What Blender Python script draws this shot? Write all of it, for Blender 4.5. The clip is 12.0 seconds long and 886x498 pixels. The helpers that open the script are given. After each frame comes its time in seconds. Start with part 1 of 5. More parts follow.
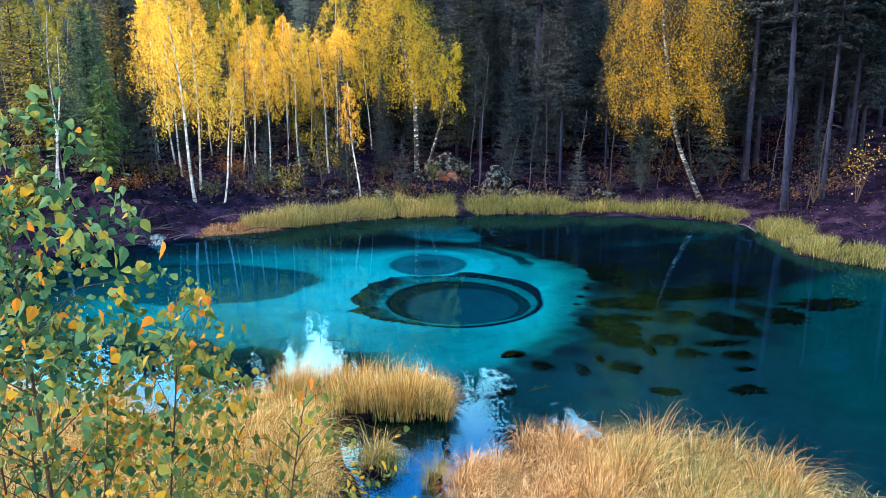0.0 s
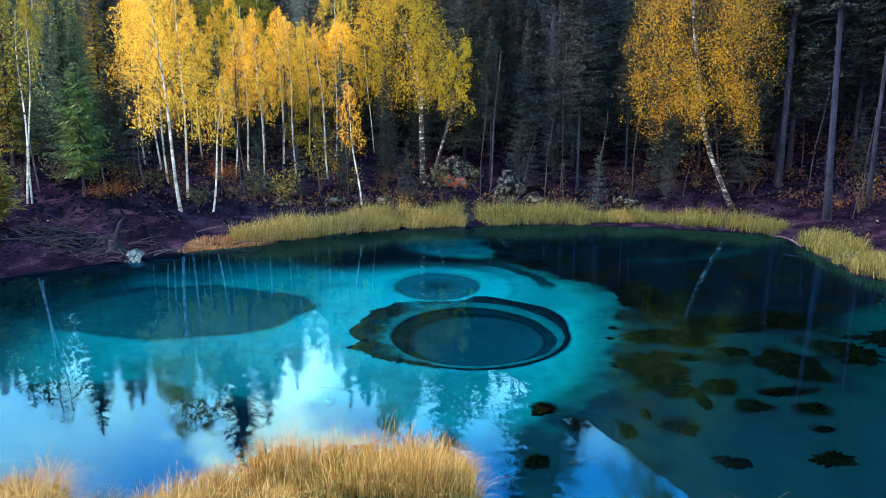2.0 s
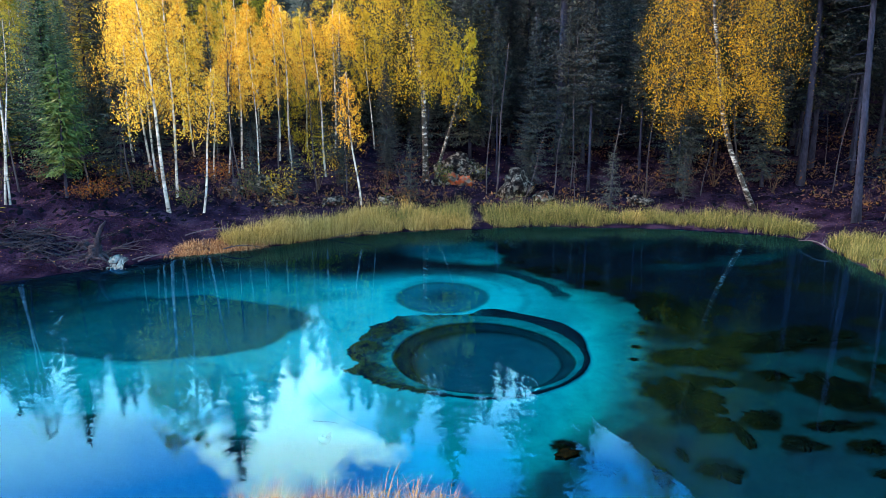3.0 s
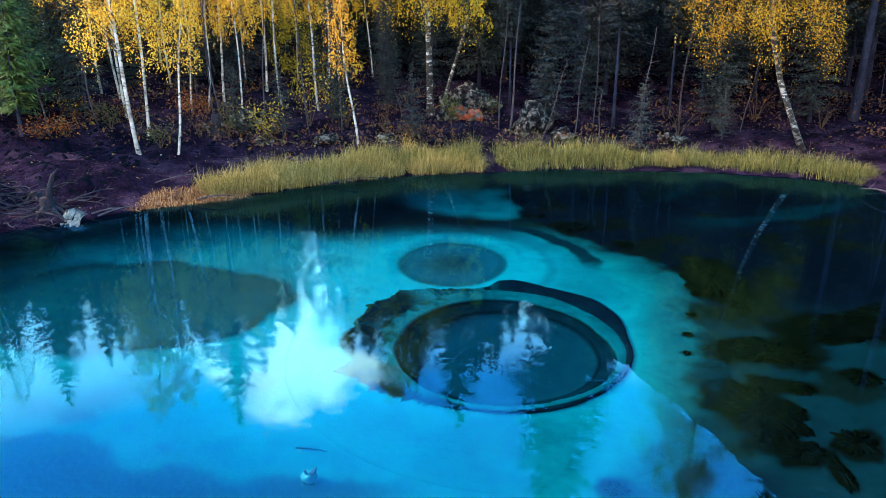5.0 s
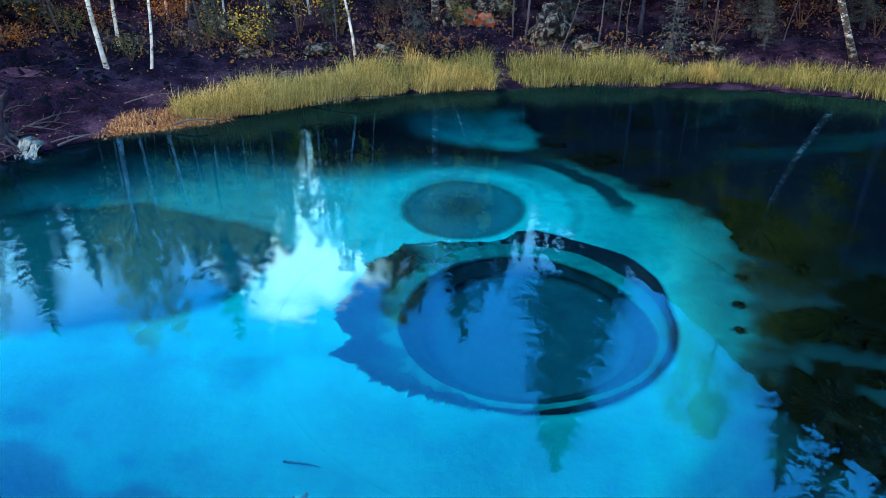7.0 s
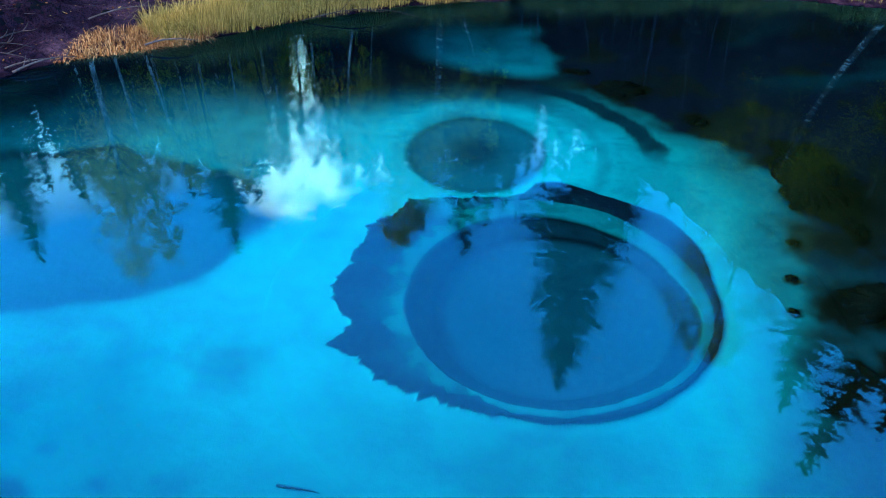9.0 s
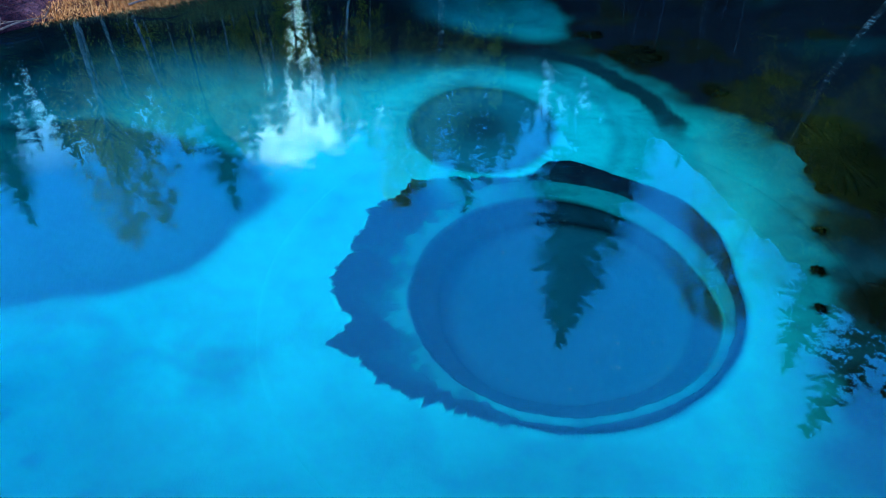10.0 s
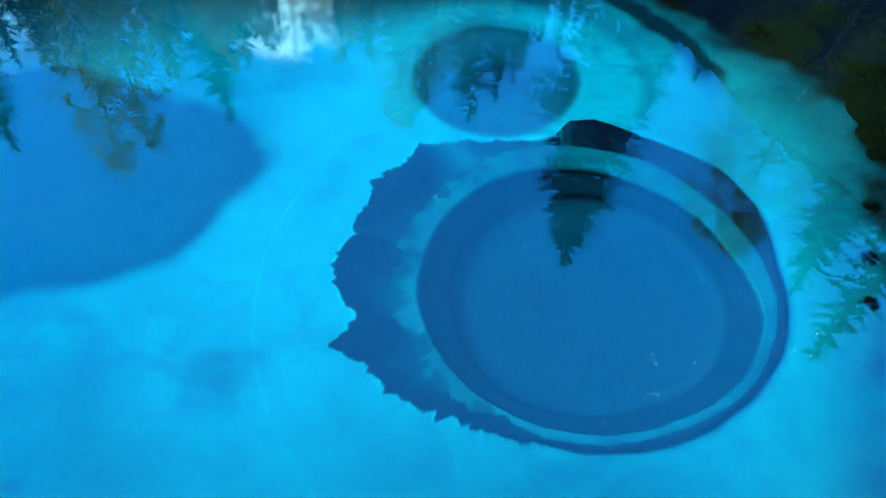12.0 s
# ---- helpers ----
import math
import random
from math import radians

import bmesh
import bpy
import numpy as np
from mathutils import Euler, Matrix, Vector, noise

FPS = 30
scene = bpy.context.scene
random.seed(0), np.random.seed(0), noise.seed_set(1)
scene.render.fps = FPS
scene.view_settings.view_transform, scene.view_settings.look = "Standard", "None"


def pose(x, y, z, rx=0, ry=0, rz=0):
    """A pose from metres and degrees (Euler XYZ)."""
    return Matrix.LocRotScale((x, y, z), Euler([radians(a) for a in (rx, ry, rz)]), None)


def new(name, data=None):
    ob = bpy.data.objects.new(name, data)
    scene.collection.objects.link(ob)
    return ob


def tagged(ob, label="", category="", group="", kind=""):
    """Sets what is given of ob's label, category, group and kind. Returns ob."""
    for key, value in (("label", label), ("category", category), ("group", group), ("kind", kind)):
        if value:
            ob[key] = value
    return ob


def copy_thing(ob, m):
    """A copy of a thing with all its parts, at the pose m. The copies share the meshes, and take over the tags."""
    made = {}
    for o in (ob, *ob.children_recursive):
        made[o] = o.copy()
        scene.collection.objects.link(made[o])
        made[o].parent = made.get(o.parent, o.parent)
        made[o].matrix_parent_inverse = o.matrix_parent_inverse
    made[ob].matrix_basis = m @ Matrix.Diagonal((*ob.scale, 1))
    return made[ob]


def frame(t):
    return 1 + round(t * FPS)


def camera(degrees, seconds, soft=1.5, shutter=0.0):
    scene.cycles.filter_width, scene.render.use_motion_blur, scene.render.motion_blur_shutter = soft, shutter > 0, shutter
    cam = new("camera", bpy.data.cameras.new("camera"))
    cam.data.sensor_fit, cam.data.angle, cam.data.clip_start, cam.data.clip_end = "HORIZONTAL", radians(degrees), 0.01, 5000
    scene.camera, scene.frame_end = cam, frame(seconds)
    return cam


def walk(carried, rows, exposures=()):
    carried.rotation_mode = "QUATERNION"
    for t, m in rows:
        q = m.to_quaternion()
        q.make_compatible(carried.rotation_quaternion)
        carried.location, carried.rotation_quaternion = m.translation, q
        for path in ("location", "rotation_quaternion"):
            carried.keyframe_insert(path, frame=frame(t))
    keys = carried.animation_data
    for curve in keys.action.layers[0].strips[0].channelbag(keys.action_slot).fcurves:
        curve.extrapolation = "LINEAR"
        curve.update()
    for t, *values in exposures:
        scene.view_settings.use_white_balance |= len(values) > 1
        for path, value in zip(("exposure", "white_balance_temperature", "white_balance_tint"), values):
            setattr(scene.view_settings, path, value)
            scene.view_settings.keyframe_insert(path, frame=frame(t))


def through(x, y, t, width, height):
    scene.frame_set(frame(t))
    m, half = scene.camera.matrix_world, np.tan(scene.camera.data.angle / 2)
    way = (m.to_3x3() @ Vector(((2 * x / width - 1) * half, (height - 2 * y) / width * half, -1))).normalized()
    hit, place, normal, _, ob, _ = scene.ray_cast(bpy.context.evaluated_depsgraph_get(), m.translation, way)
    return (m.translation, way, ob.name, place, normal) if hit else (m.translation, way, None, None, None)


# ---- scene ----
cam = camera(64.3, 12.0, 0.4)
METRES, EYE, TILT, LEAN, TURN = 11.0, 4.2, -12.6, 0.0, 0.0
ROWS = [
    (0.0, 0.0, 0.0, 0.0, 0.0, 0.0, -0.0),
    (0.5, -0.0038, 0.034, 0.0075, 0.03, -0.0, -0.01),
    (1.0, -0.009, 0.0793, 0.017, 0.08, -0.03, -0.01),
    (1.5, -0.0147, 0.1285, 0.028, 0.11, -0.05, -0.02),
    (2.0, -0.0187, 0.1882, 0.0412, 0.18, -0.06, -0.01),
    (2.5, -0.0232, 0.2464, 0.0548, 0.24, -0.13, 0.0),
    (4.5, -0.0414, 0.4704, 0.1043, 0.36, -4.66, 0.04),
    (5.0, -0.043, 0.5204, 0.1156, 0.44, -6.65, 0.03),
    (5.5, -0.0458, 0.5629, 0.1263, 0.48, -8.6, 0.01),
    (6.0, -0.0512, 0.6058, 0.1369, 0.47, -10.7, -0.02),
    (6.5, -0.0535, 0.6425, 0.1467, 0.53, -12.66, -0.05),
    (7.0, -0.0569, 0.68, 0.156, 0.57, -14.78, -0.07),
    (9.0, -0.0717, 0.8091, 0.1908, 0.56, -23.15, -0.15),
    (9.5, -0.0745, 0.8371, 0.199, 0.58, -25.17, -0.18),
    (10.0, -0.0779, 0.8663, 0.2076, 0.59, -27.34, -0.22),
    (10.5, -0.0808, 0.8925, 0.215, 0.61, -29.33, -0.25),
    (11.0, -0.0841, 0.9194, 0.2232, 0.63, -31.53, -0.24),
    (11.5, -0.0871, 0.9424, 0.2312, 0.63, -33.52, -0.25),
    (12.0, -0.09, 0.9662, 0.2382, 0.62, -35.67, -0.24),
]
walk(cam, [(t, pose(0, 0, EYE, TILT, LEAN, TURN) @ pose(METRES * x, METRES * y, METRES * z, 90 + pitch, roll, yaw)) for t, x, y, z, yaw, pitch, roll in ROWS], [(0.0, 0.24), (0.5, 0.2), (1.0, 0.09), (1.5, 0.02), (2.0, 0.0), (12.0, 0.0)])

# ---- light ----
world = bpy.data.worlds.new("sky")
scene.world = world
world.use_nodes = True
SUN_EL, SUN_AZ = 40.0, 282.0      # height, and bearing clockwise from +y


def build_world():
    nt = world.node_tree
    N, L = nt.nodes, nt.links
    N.clear()
    out = N.new("ShaderNodeOutputWorld")
    bg = N.new("ShaderNodeBackground")
    sky = N.new("ShaderNodeTexSky")
    sky.sky_type, sky.sun_disc = "NISHITA", False
    sky.sun_elevation, sky.sun_rotation = radians(SUN_EL), radians(SUN_AZ)
    sky.air_density, sky.dust_density, sky.ozone_density = 1.0, 0.6, 2.0
    tc = N.new("ShaderNodeTexCoord")
    mp = N.new("ShaderNodeMapping")
    mp.inputs["Scale"].default_value = (1.0, 1.0, 1.7)
    nz = N.new("ShaderNodeTexNoise")
    nz.inputs["Scale"].default_value, nz.inputs["Detail"].default_value, nz.inputs["Roughness"].default_value = 2.1, 6.0, 0.55
    nz.inputs["Distortion"].default_value = 0.5
    ramp = N.new("ShaderNodeValToRGB")
    ramp.color_ramp.elements[0].position, ramp.color_ramp.elements[1].position = 0.28, 0.48
    mix = N.new("ShaderNodeMixRGB")
    mix.inputs[2].default_value = (*CLOUD, 1)
    gain = N.new("ShaderNodeMixRGB")
    gain.blend_type = "MULTIPLY"
    gain.inputs[0].default_value = 1
    gain.inputs[2].default_value = (*SKY_TINT, 1)
    L.new(tc.outputs["Generated"], mp.inputs[0])
    L.new(mp.outputs[0], nz.inputs["Vector"])
    L.new(nz.outputs["Fac"], ramp.inputs[0])
    sep, low, mul = N.new("ShaderNodeSeparateXYZ"), N.new("ShaderNodeMapRange"), N.new("ShaderNodeMath")
    low.inputs["From Min"].default_value, low.inputs["From Max"].default_value = 0.395, 0.49
    low.inputs["To Min"].default_value, low.inputs["To Max"].default_value = 1.0, 0.04
    mul.operation = "MULTIPLY"
    L.new(tc.outputs["Generated"], sep.inputs[0])
    L.new(sep.outputs["Z"], low.inputs[0])
    L.new(low.outputs[0], mul.inputs[1])
    L.new(ramp.outputs[0], mul.inputs[0])
    # one white cumulus above the open lane in the wood
    cum, far, edge = N.new("ShaderNodeVectorMath"), N.new("ShaderNodeMapRange"), N.new("ShaderNodeMath")
    cum.operation, edge.operation = "DISTANCE", "MULTIPLY_ADD"
    cum.inputs[1].default_value = CUMULUS
    edge.inputs[1].default_value, far.inputs["From Min"].default_value, far.inputs["From Max"].default_value = -0.42, -0.15, -0.085
    puff = N.new("ShaderNodeTexNoise")
    puff.inputs["Scale"].default_value, puff.inputs["Detail"].default_value, puff.inputs["Roughness"].default_value = 9.0, 6.0, 0.6
    L.new(mp.outputs[0], puff.inputs["Vector"])
    far.inputs["To Min"].default_value, far.inputs["To Max"].default_value = 0.9, 0.0
    L.new(tc.outputs["Generated"], cum.inputs[0])
    L.new(puff.outputs["Fac"], edge.inputs[0])
    L.new(cum.outputs["Value"], edge.inputs[2])
    L.new(edge.outputs[0], far.inputs[0])
    L.new(mul.outputs[0], mix.inputs[0])
    top = N.new("ShaderNodeMixRGB")
    top.inputs[2].default_value = (*CUMULUS_WHITE, 1)
    L.new(far.outputs[0], top.inputs[0])
    L.new(mix.outputs[0], top.inputs[1])
    L.new(sky.outputs[0], gain.inputs[1])
    haze = N.new("ShaderNodeMixRGB")
    haze.blend_type = "ADD"
    haze.inputs[0].default_value = 1
    # the veil thickens towards +x
    thick, veil = N.new("ShaderNodeMapRange"), N.new("ShaderNodeVectorMath")
    thick.inputs["From Min"].default_value, thick.inputs["From Max"].default_value = 0.1, 0.75
    thick.inputs["To Min"].default_value, thick.inputs["To Max"].default_value = 1.0, 1.55
    veil.operation = "SCALE"
    veil.inputs[0].default_value = SKY_HAZE
    L.new(sep.outputs["X"], thick.inputs[0])
    L.new(thick.outputs[0], veil.inputs["Scale"])
    L.new(veil.outputs[0], haze.inputs[2])
    L.new(gain.outputs[0], haze.inputs[1])
    L.new(haze.outputs[0], mix.inputs[1])
    L.new(top.outputs[0], bg.inputs[0])
    bg.inputs[1].default_value = SKY_STRENGTH
    L.new(bg.outputs[0], out.inputs[0])


CLOUD = (37.0, 29.0, 21.0)
SKY_TINT = (0.05, 1.4, 1.75)
SKY_HAZE = (0.02, 5.5, 8.3)     # even veil of blue
SKY_STRENGTH = 0.225
CUMULUS, CUMULUS_WHITE = (-0.222, 0.886, 0.412), (85.0, 46.0, 26.0)
build_world()
sun = new("sun", bpy.data.lights.new("sun", "SUN"))
sun.data.energy, sun.data.angle, sun.data.color = 12.0, radians(8), (1.0, 0.69, 0.45)
sun.matrix_world = pose(0, 0, 30, 90 - SUN_EL, 0, 180 - SUN_AZ)
tagged(sun, kind="structure")


# ---- noise over arrays ----
def vnoise(x, y, seed=0):
    x, y = np.asarray(x, float), np.asarray(y, float)
    xi, yi = np.floor(x).astype(np.int64), np.floor(y).astype(np.int64)
    fx, fy = x - xi, y - yi
    fx, fy = fx * fx * (3 - 2 * fx), fy * fy * (3 - 2 * fy)

    def h(a, b):
        n = (a * 374761393 + b * 668265263 + seed * 1442695041) & 0x7FFFFFFF
        n = ((n ^ (n >> 13)) * 1274126177) & 0x7FFFFFFF
        return ((n ^ (n >> 16)) & 0xFFFF) / 65535.0
    return (h(xi, yi) * (1 - fx) + h(xi + 1, yi) * fx) * (1 - fy) + (h(xi, yi + 1) * (1 - fx) + h(xi + 1, yi + 1) * fx) * fy


def fbm(x, y, octaves=4, seed=0):
    """Layered noise, about -1 to 1."""
    s, a, tot = 0.0, 1.0, 0.0
    for o in range(octaves):
        s = s + a * vnoise(np.asarray(x) * 2 ** o, np.asarray(y) * 2 ** o, seed + o)
        tot += a
        a *= 0.5
    return s / tot * 2 - 1


def sm(lo, hi, v):
    t = np.clip((v - lo) / (hi - lo), 0, 1)
    return t * t * (3 - 2 * t)


# ---- plan of the lake ----
CX, CY = 0.0, 15.0
SHORE = [(-180, 11.6), (-165, 11.4), (-151, 10.3), (-139, 8.7), (-132, 8.2), (-121, 7.6), (-116, 7.7), (-113, 6.8), (-101, 5.8), (-92, 5.8), (-88, 7.2), (-85.5, 7.8),
         (-79, 7.4), (-74, 7.5), (-70.5, 8.4), (-67, 9.1), (-62, 10.7), (-50, 12.6), (-35, 13.0), (-20, 13.0), (-5, 12.6), (6, 10.8), (17, 9.7), (30, 11.0),
         (38, 12.2), (52, 11.1), (66, 10.1), (86, 8.9), (111, 8.4), (128, 8.3), (140, 8.9), (152, 9.3), (164, 10.6), (180, 11.6)]
SH_A = np.array([a for a, r in SHORE], float)
SH_R = np.array([r for a, r in SHORE], float)


def shore_d(x, y):
    """How far (x, y) lies outside the lake's edge; negative over the water."""
    dx, dy = np.asarray(x, float) - CX, np.asarray(y, float) - CY
    a = np.degrees(np.arctan2(dy, dx))
    r = np.hypot(dx, dy)
    R = sum(np.interp((a + o + 180) % 360 - 180, SH_A, SH_R) * w for o, w in ((-1.6, .25), (-0.5, .25), (0.5, .25), (1.6, .25)))
    return r - R + 0.13 * fbm(dx * 1.1, dy * 1.1, 3, 5)


def ell(x, y, cx, cy, rx, ry, deg=0.0):
    c, s = math.cos(radians(deg)), math.sin(radians(deg))
    u, v = (x - cx) * c + (y - cy) * s, -(x - cx) * s + (y - cy) * c
    return np.hypot(u / rx, v / ry)


def near_front(x, y):
    """How far out, along y, the sedge of the near bank reaches."""
    f = np.interp(x, [-8, -5.2, -4.3, -3.75, -3.5, -3.3, -2.7, -1.4, -0.3, 0.0, 0.12, 0.5, 0.8, 1.1, 1.4, 1.55, 2.2, 2.75, 3.25, 3.7, 4.2, 4.5, 5.2, 7, 9],
                  [9.2, 9.0, 8.85, 8.75, 8.2, 8.75, 9.1, 9.3, 9.4, 9.3, 7.2, 7.3, 7.75, 8.0, 7.7, 7.9, 8.0, 7.65, 7.3, 6.9, 6.7, 6.3, 5.8, 5.0, 4.5])
    return f + 0.1 * fbm(x * 2.5, y * 2.5, 3, 33)


def pool_in(x, y):
    """One inside the small pool of the near bank, nought outside."""
    wx = x + 0.1 * fbm(x * 2.2, y * 2.2, 3, 31)
    lo = np.interp(y, [6.0, 6.83, 7.2, 7.7, 8.05, 8.4, 8.6], [-0.6, -0.88, -1.05, -1.17, -1.5, -1.72, -1.72])
    hi = np.interp(y, [6.0, 6.83, 7.3, 7.8, 8.3, 8.6], [-0.2, 0.08, 0.15, 0.4, 0.6, 0.8])
    w = sm(-0.2, 0.1, wx - lo) * sm(-0.2, 0.1, hi - wx) * sm(5.9, 6.2, y) * (1 - sm(8.48, 8.6, y))
    islet = 1 - sm(0.3, 1.3, np.minimum(ell(x, y, -0.72, 7.38, 0.27, 0.3), ell(x, y, -0.08, 7.0, 0.12, 0.14)))
    return w * (1 - 0.72 * islet)


def land_h(x, y):
    """Height of the ground, with the bed of the lake below zero."""
    x, y = np.asarray(x, float), np.asarray(y, float)
    d = shore_d(x, y)
    far = sm(13.0, 17.0, y)
    up = 0.10 * sm(0, 0.5, d) + 0.16 * sm(0.4, 1.6, d)
    up = up + far * (0.13 * np.clip(d - 1.2, 0, 4) + 0.2 * np.clip(d - 4.5, 0, 40)) + (1 - far) * 0.03 * np.clip(d - 2, 0, 60)
    up = up + 0.10 * sm(0.6, 2.5, d) * fbm(x * 0.8, y * 0.8, 4, 9) * (0.5 + far)
    up = up + far * ((0.13 + 0.12 * sm(-7.0, -8.5, x)) * sm(0.5, 1.6, d) * fbm(x * 2.1, y * 2.1, 4, 10) + 0.3 * (1 - sm(0.35, 1.0, ell(x, y, -9.3, 21.9, 2.1, 1.2, -15))))
    bed = -1.3 * sm(0.0, 2.6, -d) - 0.06 * fbm(x * 0.7, y * 0.7, 3, 8)
    h = np.where(d > 0, up, bed - 0.02)
    # near marsh: sedge ground out to its own front, with a pool let into it
    nf = near_front(x, y)
    here = (y < 12.0) & (x > -7.0) & (x < 7.0)
    lift = sm(-0.12, 0.15, nf - y) * here
    h = h * (1 - lift) + np.maximum(h, 0.05) * lift
    sink = sm(0.0, 0.3, y - nf) * here
    h = h * (1 - sink) + np.minimum(h, -0.25 - 0.5 * sm(0.0, 1.5, y - nf)) * sink
    cut = pool_in(x, y)
    return h * (1 - cut) + np.minimum(h, -0.18) * cut


# ---- materials ----
def mat(name, rough=0.7, metallic=0.0, spec=0.3):
    m = bpy.data.materials.new(name)
    m.use_nodes = True
    nt = m.node_tree
    b = nt.nodes["Principled BSDF"]
    b.inputs["Roughness"].default_value, b.inputs["Metallic"].default_value = rough, metallic
    b.inputs["Specular IOR Level"].default_value = spec
    return m, nt, b


def noise_node(nt, scale, detail=5.0, rough=0.6, coord="Object", stretch=(1, 1, 1)):
    tc, mp, nz = nt.nodes.new("ShaderNodeTexCoord"), nt.nodes.new("ShaderNodeMapping"), nt.nodes.new("ShaderNodeTexNoise")
    mp.inputs["Scale"].default_value = stretch
    nz.inputs["Scale"].default_value, nz.inputs["Detail"].default_value, nz.inputs["Roughness"].default_value = scale, detail, rough
    nt.links.new(tc.outputs[coord], mp.inputs[0])
    nt.links.new(mp.outputs[0], nz.inputs["Vector"])
    return nz.outputs["Fac"]


def ramp_node(nt, fac, stops):
    r = nt.nodes.new("ShaderNodeValToRGB")
    while len(r.color_ramp.elements) < len(stops):
        r.color_ramp.elements.new(0.5)
    for e, (p, c) in zip(r.color_ramp.elements, stops):
        e.position, e.color = p, (*c, 1)
    nt.links.new(fac, r.inputs[0])
    return r.outputs[0]


def mixc(nt, kind, fac, a, b):
    m = nt.nodes.new("ShaderNodeMixRGB")
    m.blend_type = kind
    for i, v in enumerate((fac, a, b)):
        if isinstance(v, bpy.types.NodeSocket):
            nt.links.new(v, m.inputs[i])
        else:
            m.inputs[i].default_value = v if i == 0 else (*v, 1)
    return m.outputs[0]


def bump(nt, b, fac, strength, dist=0.02):
    n = nt.nodes.new("ShaderNodeBump")
    n.inputs["Strength"].default_value, n.inputs["Distance"].default_value = strength, dist
    nt.links.new(fac, n.inputs["Height"])
    nt.links.new(n.outputs[0], b.inputs["Normal"])


def grainy(name, stops, scale, rough=0.8, bumps=0.4, dist=0.02, fine=9.0, spec=0.3, stretch=(1, 1, 1)):
    """A two-scale grained surface: broad patches times fine grain."""
    m, nt, b = mat(name, rough, 0, spec)
    a = ramp_node(nt, noise_node(nt, scale, stretch=stretch), stops)
    f = noise_node(nt, scale * fine, stretch=stretch)
    c = mixc(nt, "MULTIPLY", 0.75, a, ramp_node(nt, f, [(0.3, (0.45, 0.45, 0.45)), (0.7, (1.35, 1.35, 1.35))]))
    nt.links.new(c, b.inputs["Base Color"])
    bump(nt, b, f, bumps, dist)
    return m


def foliage(name, stops, through=0.35, rough=0.55):
    """Leaves: every one its own shade, every tree a little its own, light shining through."""
    m, nt, b = mat(name, rough, 0, 0.08)
    g = nt.nodes.new("ShaderNodeNewGeometry")
    c = ramp_node(nt, g.outputs["Random Per Island"], stops)
    oi = nt.nodes.new("ShaderNodeObjectInfo")
    c = mixc(nt, "MULTIPLY", 1.0, c, ramp_node(nt, oi.outputs["Random"], [(0.0, (0.8, 0.76, 0.8)), (0.5, (1, 0.97, 1)), (1.0, (1.08, 1.1, 1.0))]))
    nt.links.new(c, b.inputs["Base Color"])
    tr = nt.nodes.new("ShaderNodeBsdfTranslucent")
    nt.links.new(c, tr.inputs[0])
    mx = nt.nodes.new("ShaderNodeMixShader")
    mx.inputs[0].default_value = through
    nt.links.new(b.outputs[0], mx.inputs[1])
    nt.links.new(tr.outputs[0], mx.inputs[2])
    nt.links.new(mx.outputs[0], nt.nodes["Material Output"].inputs[0])
    return m


def water_material():
    """Clear water with a mirror skin: what lies below shows through, gloss by Fresnel."""
    m = bpy.data.materials.new("lake_water")
    m.use_nodes = True
    nt = m.node_tree
    nt.nodes.clear()
    out, mx = nt.nodes.new("ShaderNodeOutputMaterial"), nt.nodes.new("ShaderNodeMixShader")
    tr, gl, fr = nt.nodes.new("ShaderNodeBsdfRefraction"), nt.nodes.new("ShaderNodeBsdfGlossy"), nt.nodes.new("ShaderNodeFresnel")
    tr.inputs["Color"].default_value = (0.25, 0.9, 1.0, 1)
    tr.inputs["IOR"].default_value, tr.inputs["Roughness"].default_value = 1.333, 0.0
    gl.inputs["Roughness"].default_value = 0.0
    gl.inputs["Color"].default_value = (0.13, 0.505, 1.0, 1)
    fr.inputs["IOR"].default_value = WATER_IOR
    n = nt.nodes.new("ShaderNodeBump")
    n.inputs["Strength"].default_value, n.inputs["Distance"].default_value = 0.0003, 0.004
    nt.links.new(noise_node(nt, 1.4, 2.0, 0.5), n.inputs["Height"])
    nt.links.new(n.outputs[0], gl.inputs["Normal"])
    nt.links.new(fr.outputs[0], mx.inputs[0])
    nt.links.new(tr.outputs[0], mx.inputs[1])
    nt.links.new(gl.outputs[0], mx.inputs[2])
    nt.links.new(mx.outputs[0], out.inputs[0])
    return m


def bed_material(name):
    """The lake's bed: colour of the silt from the mesh, with cloudy and fine grain."""
    m, nt, b = mat(name, 1.0, 0, 0.0)
    at = nt.nodes.new("ShaderNodeAttribute")
    at.attribute_name = "silt"
    swirl = noise_node(nt, 1.3, 7, 0.66)
    swirl.node.inputs["Distortion"].default_value = 1.1
    big = ramp_node(nt, swirl, [(0.3, (0.62, 0.7, 0.75)), (0.47, (0.95, 0.96, 0.97)), (0.56, (1.04, 1.03, 1.03)), (0.74, (1.2, 1.16, 1.13))])
    mid = ramp_node(nt, noise_node(nt, 5.5, 6, 0.7, stretch=(1, 1.5, 1)), [(0.36, (0.86, 0.89, 0.91)), (0.5, (1.0, 1.0, 1.0)), (0.66, (1.07, 1.06, 1.05))])
    fine = ramp_node(nt, noise_node(nt, 30, 4, 0.75), [(0.25, (0.93, 0.94, 0.95)), (0.45, (1, 1, 1)), (0.75, (1.03, 1.03, 1.02))])
    c = mixc(nt, "MULTIPLY", 1.0, mixc(nt, "MULTIPLY", 1.0, mixc(nt, "MULTIPLY", 1.0, at.outputs["Color"], big), mid), fine)
    nt.links.new(c, b.inputs["Base Color"])
    bump(nt, b, noise_node(nt, 9, 5, 0.65), 0.3, 0.03)
    return m


